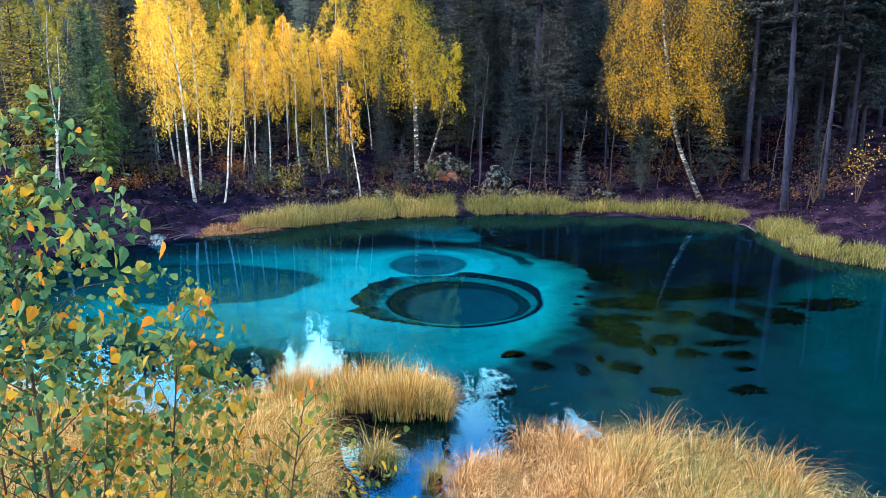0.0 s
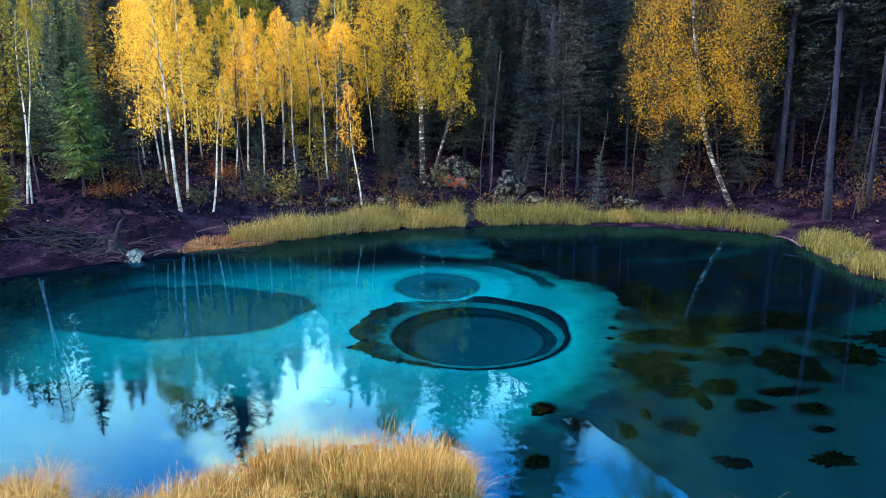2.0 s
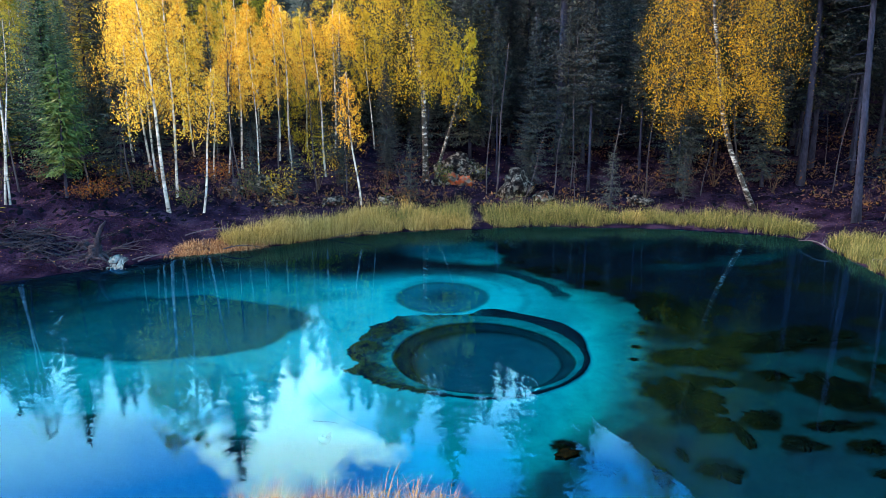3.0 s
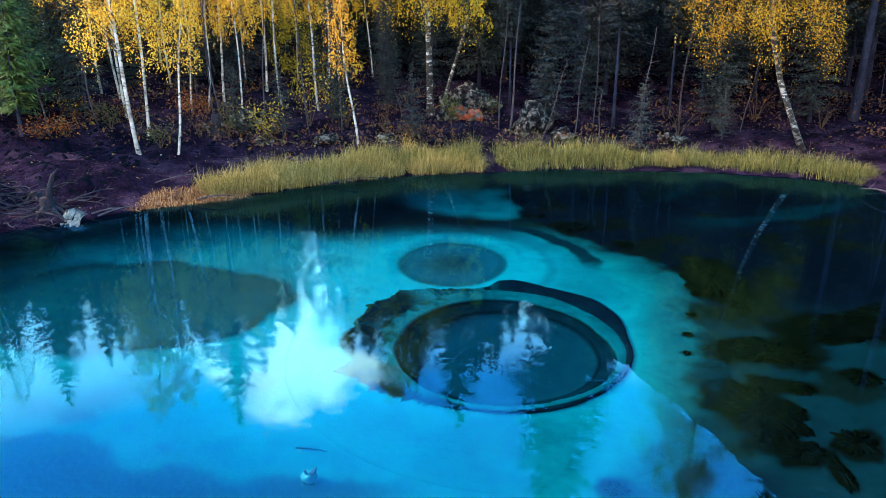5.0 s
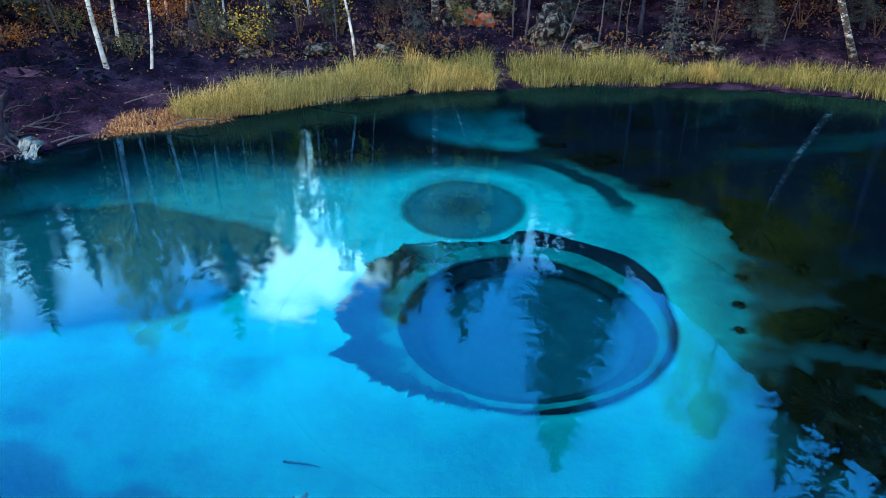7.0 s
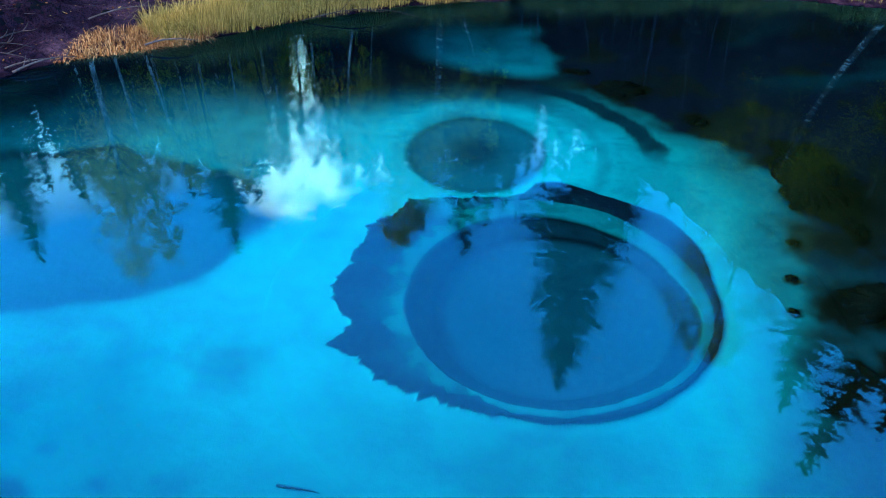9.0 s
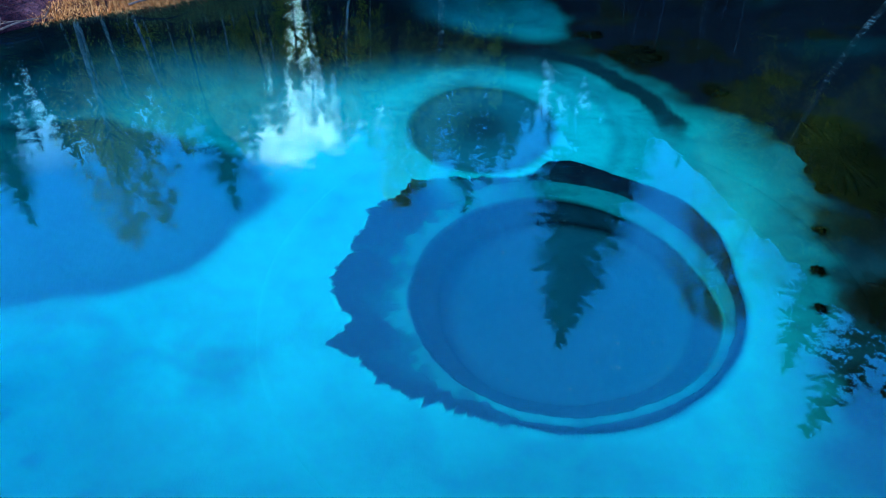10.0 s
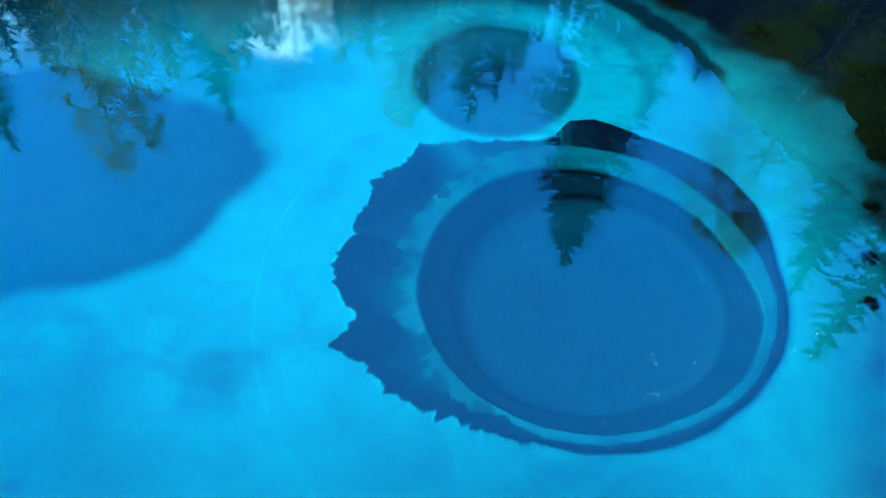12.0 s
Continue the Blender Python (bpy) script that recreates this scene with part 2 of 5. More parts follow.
def bark_birch(name="birch_bark", dark=0.46, top=0.7):
    m, nt, b = mat(name, 0.6, 0, 0.3)
    band = noise_node(nt, 4.0, 5, 0.75, stretch=(1, 1, 2.4))
    blot = noise_node(nt, 2.6, 4, 0.6, stretch=(1, 1, 0.5))
    c = ramp_node(nt, band, [(dark - 0.08, (0.03, 0.027, 0.03)), (dark, (0.5, 0.5, 0.54)), (top, (0.76, 0.77, 0.82))])
    c = mixc(nt, "MULTIPLY", 0.8, c, ramp_node(nt, blot, [(0.36, (0.2, 0.19, 0.2)), (0.56, (1, 1, 1))]))
    nt.links.new(c, b.inputs["Base Color"])
    bump(nt, b, band, 0.3, 0.01)
    return m


WATER_IOR = 1.83
M_WATER = water_material()
M_BED = bed_material("lake_silt")
M_MUD = grainy("forest_floor", [(0.32, (0.0048, 0.0031, 0.009)), (0.5, (0.0135, 0.0083, 0.0235)), (0.7, (0.047, 0.028, 0.06))], 1.4, 0.95, 1.0, 0.14, 9, 0.0)
M_BARK = grainy("spruce_bark", [(0.3, (0.014, 0.016, 0.034)), (0.7, (0.045, 0.052, 0.1))], 3.0, 0.9, 0.8, 0.02, 6, 0.05, stretch=(1, 1, 0.35))
M_BIRCH = bark_birch("birch_bark", 0.47, 0.68)
M_BIRCH_OLD = bark_birch("old_birch_bark", 0.6, 0.86)
M_TWIG = grainy("twig_bark", [(0.3, (0.03, 0.02, 0.018)), (0.7, (0.09, 0.06, 0.05))], 6.0, 0.8, 0.4)
M_NEEDLE = foliage("spruce_needles", [(0.0, (0.015, 0.024, 0.036)), (0.5, (0.033, 0.047, 0.058)), (1.0, (0.076, 0.087, 0.08))], 0.15)
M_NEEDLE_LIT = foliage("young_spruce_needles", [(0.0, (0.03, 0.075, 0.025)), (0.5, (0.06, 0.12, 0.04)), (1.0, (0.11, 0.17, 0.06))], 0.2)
# the darkest gold stops colour some leaves as if shaded within the crown
M_GOLD = foliage("gold_birch_leaves", [(0.0, (0.3, 0.12, 0.012)), (0.16, (0.6, 0.3, 0.02)), (0.4, (0.78, 0.49, 0.05)), (0.8, (0.87, 0.63, 0.11)), (1.0, (0.7, 0.58, 0.14))], 0.4)
M_ORANGE = foliage("orange_birch_leaves", [(0.0, (0.28, 0.11, 0.012)), (0.2, (0.58, 0.27, 0.02)), (0.5, (0.78, 0.46, 0.05)), (1.0, (0.84, 0.6, 0.10))], 0.4)
M_YELLOW = foliage("yellow_green_birch_leaves", [(0.0, (0.32, 0.22, 0.02)), (0.4, (0.56, 0.4, 0.03)), (0.8, (0.74, 0.54, 0.06)), (1.0, (0.34, 0.35, 0.06))], 0.4)
M_DULLGOLD = foliage("dull_gold_birch_leaves", [(0.0, (0.2, 0.11, 0.008)), (0.45, (0.4, 0.25, 0.022)), (0.85, (0.62, 0.41, 0.05)), (1.0, (0.24, 0.2, 0.035))], 0.35)
M_OLIVELEAF = foliage("olive_birch_leaves", [(0.0, (0.12, 0.12, 0.02)), (0.5, (0.27, 0.25, 0.035)), (0.85, (0.45, 0.37, 0.05)), (1.0, (0.16, 0.2, 0.04))], 0.4)
M_NEEDLE_MID = foliage("green_spruce_needles", [(0.0, (0.026, 0.068, 0.05)), (0.5, (0.06, 0.125, 0.078)), (1.0, (0.11, 0.17, 0.08))], 0.15)
M_LARCH = foliage("yellowing_larch_needles", [(0.0, (0.06, 0.055, 0.015)), (0.5, (0.16, 0.14, 0.035)), (1.0, (0.34, 0.27, 0.05))], 0.3)
M_GREENLEAF = foliage("green_turning_leaves", [(0.0, (0.016, 0.05, 0.03)), (0.25, (0.035, 0.1, 0.055)), (0.45, (0.08, 0.19, 0.115)), (0.78, (0.2, 0.23, 0.065)), (0.93, (0.48, 0.29, 0.035)), (1.0, (0.58, 0.18, 0.03))], 0.35)
M_SEDGE = foliage("golden_sedge", [(0.0, (0.06, 0.03, 0.012)), (0.3, (0.22, 0.11, 0.035)), (0.65, (0.5, 0.29, 0.09)), (0.9, (0.82, 0.58, 0.3)), (1.0, (0.2, 0.18, 0.05))], 0.3)
M_SEDGE_FAR = foliage("green_gold_sedge", [(0.0, (0.04, 0.05, 0.015)), (0.4, (0.14, 0.15, 0.04)), (0.8, (0.32, 0.28, 0.08)), (0.95, (0.45, 0.37, 0.16)), (1.0, (0.1, 0.15, 0.035))], 0.3)
M_SEDGE_GREEN = foliage("green_sedge", [(0.0, (0.034, 0.038, 0.016)), (0.4, (0.15, 0.145, 0.05)), (0.75, (0.35, 0.3, 0.11)), (0.93, (0.58, 0.48, 0.23)), (1.0, (0.09, 0.13, 0.04))], 0.3)
M_SEDGE_DEEP = foliage("deep_green_sedge", [(0.0, (0.02, 0.026, 0.012)), (0.4, (0.09, 0.105, 0.03)), (0.75, (0.22, 0.215, 0.07)), (0.93, (0.46, 0.38, 0.17)), (1.0, (0.06, 0.1, 0.03))], 0.12)
M_SEDGE_BELT = foliage("yellow_sedge", [(0.0, (0.05, 0.042, 0.016)), (0.35, (0.2, 0.165, 0.05)), (0.7, (0.46, 0.36, 0.115)), (0.92, (0.7, 0.55, 0.24)), (1.0, (0.14, 0.16, 0.045))], 0.12)
M_TURNING = foliage("turning_leaves", [(0.0, (0.06, 0.11, 0.035)), (0.45, (0.15, 0.19, 0.05)), (0.7, (0.28, 0.25, 0.05)), (0.9, (0.52, 0.3, 0.03)), (1.0, (0.6, 0.18, 0.03))], 0.35)
M_SEDGE_DRY = foliage("dry_straw_sedge", [(0.0, (0.05, 0.02, 0.012)), (0.35, (0.2, 0.09, 0.042)), (0.7, (0.44, 0.23, 0.1)), (1.0, (0.8, 0.55, 0.34))], 0.3)
M_ROCK = grainy("lichen_rock", [(0.38, (0.006, 0.0055, 0.009)), (0.5, (0.03, 0.028, 0.036)), (0.6, (0.22, 0.215, 0.22))], 6.0, 0.95, 1.0, 0.12, 5, 0.05)
M_ALGAE = grainy("dark_algae", [(0.3, (0.0014, 0.002, 0.0018)), (0.7, (0.0065, 0.006, 0.0025))], 3.0, 1.0, 0.8, 0.05, 7, 0.0)


# ---- mesh helpers ----
class Build:
    """Collects vertices and faces for one mesh."""

    def __init__(self):
        self.v, self.f, self.n = [], [], 0

    def add(self, verts, faces):
        self.v.append(np.asarray(verts, float).reshape(-1, 3))
        self.f += [tuple(int(i) + self.n for i in q) for q in faces]
        self.n += len(self.v[-1])

    def tube(self, pts, radii, sides=7):
        pts = [Vector(p) for p in pts]
        ring, faces = [], []
        for i, p in enumerate(pts):
            ax = (pts[min(i + 1, len(pts) - 1)] - pts[max(i - 1, 0)]).normalized()
            u = ax.cross(Vector((0.31, 0.95, 0.05))).normalized()
            w = ax.cross(u)
            for k in range(sides):
                a = 2 * math.pi * k / sides
                ring.append(p + (u * math.cos(a) + w * math.sin(a)) * radii[i])
        for i in range(len(pts) - 1):
            for k in range(sides):
                a, b = i * sides + k, i * sides + (k + 1) % sides
                faces.append((a, b, b + sides, a + sides))
        faces.append(tuple(range(sides))[::-1])
        faces.append(tuple(range((len(pts) - 1) * sides, len(pts) * sides)))
        self.add([tuple(q) for q in ring], faces)

    def cards(self, centres, u, v):
        """Leaf-like diamonds: centre, half-length vectors u and half-width vectors v."""
        c, u, v = (np.asarray(a, float) for a in (centres, u, v))
        n = len(c)
        quad = np.stack([c - u, c + v - 0.15 * u, c + u, c - v - 0.15 * u], 1).reshape(-1, 3)
        base = np.arange(n)[:, None] * 4 + np.arange(4)[None]
        self.add(quad, base.tolist())

    def leaves(self, centres, u, v):
        """Leaves folded along the midrib: length vectors u, half-width vectors v."""
        c, u, v = (np.asarray(a, float) for a in (centres, u, v))
        n = len(c)
        up = np.cross(u, v)
        up = up / (np.linalg.norm(up, axis=1, keepdims=True) + 1e-9) * np.linalg.norm(v, axis=1, keepdims=True) * 0.35
        P = np.stack([c - u, c - 0.75 * u + 0.7 * v + up * 0.7, c - 0.3 * u + v + up, c + 0.35 * u + 0.62 * v + up * 0.6, c + 1.1 * u,
                      c + 0.35 * u - 0.62 * v + up * 0.6, c - 0.3 * u - v + up, c - 0.75 * u - 0.7 * v + up * 0.7], 1).reshape(-1, 3)
        b = np.arange(n)[:, None] * 8
        self.add(P, np.concatenate([b + np.array([[0, 1, 2, 3, 4]]), b + np.array([[0, 4, 5, 6, 7]])]).tolist())

    def mesh(self, name, material, smooth=False):
        me = bpy.data.meshes.new(name)
        me.from_pydata(np.concatenate(self.v).tolist(), [], self.f)
        me.materials.append(material)
        if smooth:
            me.polygons.foreach_set("use_smooth", [True] * len(me.polygons))
        me.update()
        return me


def part(name, bm, material, parent=None, label="", smooth=False):
    """Links a Build or bmesh as one mesh object under a thing or part."""
    if isinstance(bm, Build):
        me = bm.mesh(name, material, smooth)
    else:
        me = bpy.data.meshes.new(name)
        bm.to_mesh(me)
        bm.free()
        me.materials.append(material)
        if smooth:
            me.polygons.foreach_set("use_smooth", [True] * len(me.polygons))
    ob = new(name, me)
    if parent is not None:
        ob.parent = parent
    if label:
        tagged(ob, label)
    return ob


def rand_dirs(rng, n):
    d = rng.normal(size=(n, 3))
    return d / np.linalg.norm(d, axis=1, keepdims=True)


def grid_mesh(name, xs, ys, hfun, material, cfun=None, hole=None):
    X, Y = np.meshgrid(xs, ys)
    Z = hfun(X, Y)
    nx, ny = len(xs), len(ys)
    i = (np.arange(ny - 1)[:, None] * nx + np.arange(nx - 1)[None]).ravel()
    me = bpy.data.meshes.new(name)
    me.from_pydata(np.stack([X, Y, Z], -1).reshape(-1, 3).tolist(), [], np.stack([i, i + 1, i + nx + 1, i + nx], 1).tolist())
    me.polygons.foreach_set("use_smooth", [True] * len(me.polygons))
    me.materials.append(material)
    if cfun:
        col = np.ones((nx * ny, 4))
        col[:, :3] = np.clip(cfun(X.ravel(), Y.ravel()), 0, 1)
        me.attributes.new("silt", "FLOAT_COLOR", "POINT").data.foreach_set("color", col.ravel())
    me.update()
    if hole:
        b = bmesh.new()
        b.from_mesh(me)
        bmesh.ops.delete(b, geom=[f for f in b.faces if math.hypot(f.calc_center_median().x - hole[0], f.calc_center_median().y - hole[1]) < hole[2]], context="FACES")
        b.to_mesh(me)
        b.free()
    return new(name, me)


# ---- ground and lake ----
def spread(fine0, fine1, step, far, grow=1.25):
    """Even steps between fine0 and fine1, growing out to far on both sides."""
    mid = list(np.arange(fine0, fine1 + step / 2, step))
    a, s = mid[0], step
    left = []
    while a > -far:
        s *= grow
        a -= s
        left.append(a)
    b, s = mid[-1], step
    right = []
    while b < far:
        s *= grow
        b += s
        right.append(b)
    return np.array(left[::-1] + mid + right)


HX, HY = 0.34, 15.22        # the great vent's middle


def ground_h(x, y):
    h = land_h(x, y)
    hole = np.hypot(np.asarray(x) - HX, np.asarray(y) - HY)
    w = 1 - sm(3.2, 4.2, hole)                        # level ground round the vent
    h = h * (1 - w) - 1.3 * w
    far = np.hypot(np.asarray(x), np.asarray(y) - 15)
    return np.where(far > 60, np.minimum(h, 9 + 0 * far), h)


CYAN = np.array((0.001, 0.228, 0.355))
TEAL = np.array((0.002, 0.055, 0.10))
NAVY = np.array((0.003, 0.022, 0.05))
BLUE = np.array((0.003, 0.055, 0.11))
BROWN = np.array((0.0025, 0.003, 0.006))
OLIVE = np.array((0.006, 0.006, 0.003))


def mixn(a, b, w):
    return a * (1 - w[:, None]) + b * w[:, None]


# dark mats of weed: middle and half-widths
MATS = [(4.2, 17.7, 0.6, 1.1), (4.32, 16.48, 0.16, 0.3), (4.1, 15.0, 0.75, 0.5), (5.6, 15.7, 1.2, 0.5), (3.42, 13.55, 0.6, 0.75), (4.16, 14.03, 0.22, 0.22), (3.6, 12.75, 0.3, 0.25), (4.28, 12.9, 0.32, 0.34), (3.84, 12.35, 0.12, 0.35),
        (2.12, 20.58, 0.6, 0.42), (1.52, 21.28, 0.28, 0.2), (3.09, 19.36, 0.2, 0.22), (1.32, 12.15, 0.18, 0.16), (1.76, 11.63, 0.22, 0.24), (2.42, 11.45, 0.15, 0.36), (2.82, 11.9, 0.09, 0.22), (3.17, 11.52, 0.36, 0.27), (1.01, 10.7, 0.24, 0.24),
        (4.54, 12.16, 0.3, 0.27), (5.4, 12.06, 0.28, 0.26), (5.21, 11.41, 0.2, 0.13), (3.6, 10.6, 0.3, 0.22), (4.91, 10.64, 0.4, 0.26), (5.8, 13.7, 0.55, 0.8), (7.2, 14.1, 0.6, 0.7), (5.2, 12.62, 0.5, 0.2), (6.6, 16.0, 0.9, 0.5), (5.1, 14.3, 0.3, 0.25), (8.4, 14.9, 1.3, 0.5),
        (3.15, 15.54, 0.09, 0.09), (2.96, 14.98, 0.08, 0.09), (3.42, 16.2, 0.08, 0.07), (3.75, 17.0, 0.12, 0.12)]


def bed_colour(x, y):
    wx = x + 0.40 * fbm(x * 0.7, y * 0.7, 4, 50)
    wy = y + 0.40 * fbm(x * 0.7, y * 0.7, 4, 60)
    c = np.tile(CYAN, (len(x), 1))
    # milky clouds on the pale plain
    c = mixn(c, CYAN * 0.72, sm(0.0, 0.5, fbm(x * 0.9, y * 1.3, 4, 41)) * 0.8)
    # the plain gets darker towards the near bank, then towards the left
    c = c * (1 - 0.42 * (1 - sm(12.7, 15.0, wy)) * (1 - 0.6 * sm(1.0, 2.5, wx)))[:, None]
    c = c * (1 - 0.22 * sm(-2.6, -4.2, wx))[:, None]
    smear = 0.12 - np.abs(fbm(x * 1.5 + 0.5 * fbm(x * 3, y * 3, 3, 45), y * 2.2, 4, 43))
    c = mixn(c, BLUE * 0.8 + CYAN * 0.3, sm(-0.1, 0.1, smear) * (1 - sm(0.6, 1.05, ell(x, y, -4.4, 14.5, 2.1, 0.85, -12))) * 0.7)
    c = mixn(c, BLUE * 0.8 + CYAN * 0.2, (1 - sm(0.3, 1.0, ell(wx, wy, -3.0, 14.36, 0.6, 0.14, -6))) * 0.6)
    for bx, by, ba, bb in ((-5.06, 13.28, 0.3, 0.2), (-4.5, 13.05, 0.1, 0.08), (-3.9, 12.8, 0.12, 0.08), (-3.4, 12.95, 0.07, 0.05), (-2.6, 12.7, 0.06, 0.05), (-4.7, 13.5, 0.08, 0.06)):
        c = mixn(c, BLUE * 0.5, (1 - sm(0.5, 1.1, ell(wx, wy, bx, by, ba, bb))) * 0.7)
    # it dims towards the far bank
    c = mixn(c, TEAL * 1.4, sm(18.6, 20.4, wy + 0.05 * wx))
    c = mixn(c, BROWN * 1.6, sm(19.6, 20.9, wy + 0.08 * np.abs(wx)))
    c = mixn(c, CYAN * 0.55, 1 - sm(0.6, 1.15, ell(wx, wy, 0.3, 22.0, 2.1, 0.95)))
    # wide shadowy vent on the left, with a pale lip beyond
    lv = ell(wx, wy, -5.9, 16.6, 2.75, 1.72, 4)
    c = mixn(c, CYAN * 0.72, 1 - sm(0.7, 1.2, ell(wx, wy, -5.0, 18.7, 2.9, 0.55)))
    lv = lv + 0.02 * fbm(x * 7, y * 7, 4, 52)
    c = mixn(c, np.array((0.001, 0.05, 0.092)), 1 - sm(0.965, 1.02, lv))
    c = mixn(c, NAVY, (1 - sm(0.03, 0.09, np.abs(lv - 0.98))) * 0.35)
    # bluer at the far left, and darker towards the left rear
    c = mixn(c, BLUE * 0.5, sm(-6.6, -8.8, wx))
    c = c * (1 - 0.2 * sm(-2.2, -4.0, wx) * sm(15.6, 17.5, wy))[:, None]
    # second vent: soft rings
    rv = ell(x, y, -0.40, 18.42, 1.04, 1.10) + 0.03 * fbm(x * 2, y * 2, 3, 70)
    c = mixn(c, CYAN * 1.1, (1 - sm(0.0, 0.35, np.abs(rv - 1.35))) * 0.6)
    c = mixn(c, BLUE * 0.7 + TEAL * 0.35, 1 - sm(0.88, 1.04, rv))
    c = mixn(c, NAVY, (1 - sm(0.0, 0.1, np.abs(rv - 0.95))) * 0.6)
    c = mixn(c, BLUE * 0.8 + TEAL * 0.5, (1 - sm(0.0, 0.2, np.abs(rv - 0.72))) * 0.7)
    c = mixn(c, NAVY * 0.9, (1 - sm(0.1, 0.55, rv)) * 0.85)
    c = mixn(c, BLUE * 0.9 + TEAL * 0.3, (1 - sm(0.0, 0.16, np.abs(rv - 1.78))) * sm(0.0, 0.8, x) * (1 - sm(19.6, 20.2, y)) * 0.35)
    # right of the second vent the bed gets darker towards the rear
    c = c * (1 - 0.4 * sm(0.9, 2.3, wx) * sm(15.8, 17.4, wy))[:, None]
    # weedy bed on the right: teal shelf, then grey silt with ragged dark mats
    edge = np.interp(wy, [6, 11, 12, 12.85, 13.2, 14.06, 15.1, 16.3, 17.2, 18.4, 19.0, 19.6, 20.6, 24], [0.2, 0.6, 1.3, 2.1, 2.4, 2.85, 3.1, 3.35, 3.55, 3.4, 2.8, 2.0, 0.9, 0.3])
    into = wx - edge
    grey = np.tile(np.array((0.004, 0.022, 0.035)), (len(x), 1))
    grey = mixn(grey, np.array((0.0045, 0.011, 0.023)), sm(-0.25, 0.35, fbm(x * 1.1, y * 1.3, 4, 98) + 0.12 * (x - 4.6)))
    # silt colour falls to near-black towards the far side
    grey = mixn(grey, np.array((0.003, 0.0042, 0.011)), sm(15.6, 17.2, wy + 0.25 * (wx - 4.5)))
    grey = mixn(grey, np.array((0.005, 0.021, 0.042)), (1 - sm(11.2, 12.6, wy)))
    patch = fbm(x * 1.5 + 3, y * 1.5, 5, 85)
    grey = mixn(grey, OLIVE, sm(0.1, 0.3, patch) * sm(12.5, 13.5, y) * 0.8)
    shelf = mixn(np.tile(np.array((0.002, 0.19, 0.24)), (len(x), 1)), np.array((0.003, 0.06, 0.08)), sm(-0.9, -0.1, into))
    c = mixn(c, shelf, sm(-1.4, -0.4, into) * sm(0.6, 1.8, x) * (0.75 + 0.25 * sm(14.5, 12.5, y)))
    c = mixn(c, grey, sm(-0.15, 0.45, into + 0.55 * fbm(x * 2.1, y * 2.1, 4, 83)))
    # ledge that curves round the second vent
    arc = np.abs(ell(x, y, -0.35, 18.2, 2.58, 2.62) - 1.0 + 0.05 * fbm(x * 2, y * 2, 4, 71))
    c = mixn(c, NAVY * 0.45, (1 - sm(0.045, 0.085, arc)) * sm(0.3, 0.9, x) * sm(17.7, 18.8, y + 0.5 * fbm(x * 3, y * 3, 3, 72)) * 0.95)
    rag = 0.75 * fbm(x * 2.6, y * 2.6, 5, 87)
    for mx, my, ma, mb in MATS:
        near_it = (np.abs(x - mx) < 2.2 * ma + 0.3) & (np.abs(y - my) < 2.2 * mb + 0.3)
        c[near_it] = mixn(c[near_it], OLIVE * 0.55, 1 - sm(0.85, 1.2, ell(x[near_it], y[near_it], mx, my, ma, mb) + rag[near_it]))
    # darker blue towards the near bank, right of the middle
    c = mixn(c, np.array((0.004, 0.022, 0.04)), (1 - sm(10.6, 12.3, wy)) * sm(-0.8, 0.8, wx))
    # pale wisps in the far right water
    wisp = 1 - sm(0.1, 0.32, np.abs(fbm(x * 0.28, y * 0.7, 3, 95)))
    c = mixn(c, TEAL * 0.35, wisp * sm(20.0, 21, y) * sm(4, 5.5, x) * 0.7)
    # a second pale basin far right
    rb = wx - np.interp(wy, [7.5, 8.75, 9.3, 10.1, 12.7, 14.5, 16.1, 16.8, 17.4], [6.6, 5.7, 5.4, 5.2, 6.0, 6.8, 7.8, 9.6, 13])
    c = mixn(c, CYAN * 0.12, sm(-0.1, 1.3, rb + 0.3 * fbm(x * 1.2, y * 1.2, 4, 97)))
    c = mixn(c, BLUE * 0.6, (1 - sm(0.5, 1.0, ell(wx, wy, 6.8, 11.9, 0.8, 0.5, 60))) * 0.6)
    # dim weed by the near bank on the left
    near = np.interp(x, [-5.41, -5.07, -4.81, -4.49, -4.24, -3.98, -3.77, -3.58, -3.34, -2.9, -2.64, -2.54, -2.35, -2.14, -1.87], [12.99, 13.03, 13.06, 12.85, 12.63, 12.49, 12.42, 12.53, 12.48, 12.34, 12.33, 12.4, 12.42, 12.38, 12.26]) + 0.16 * fbm(x * 3.2, y * 3.2, 4, 91) - y
    weed = sm(-0.03, 0.1, near) * (1 - sm(-1.6, -0.6, x))
    c = mixn(c, np.array((0.003, 0.02, 0.03)), weed * 0.92)
    c = mixn(c, NAVY * 0.35, weed * sm(0.15, 0.6, near + 0.3 * fbm(x * 1.3, y * 1.3, 3, 90)))
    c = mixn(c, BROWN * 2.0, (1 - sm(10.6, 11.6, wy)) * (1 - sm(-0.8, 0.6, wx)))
    # mud at the very edge; wider far band paints in the bank's dark reflection
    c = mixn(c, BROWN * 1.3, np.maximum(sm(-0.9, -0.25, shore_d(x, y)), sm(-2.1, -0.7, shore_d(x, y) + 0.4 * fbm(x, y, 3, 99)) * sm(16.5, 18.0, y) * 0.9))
    return c


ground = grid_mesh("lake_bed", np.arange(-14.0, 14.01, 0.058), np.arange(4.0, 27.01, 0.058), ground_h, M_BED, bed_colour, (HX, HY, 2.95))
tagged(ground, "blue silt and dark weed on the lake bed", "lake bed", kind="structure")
gx, gy = spread(-16, 16, 0.16, 1500), spread(-2, 34, 0.16, 1500)


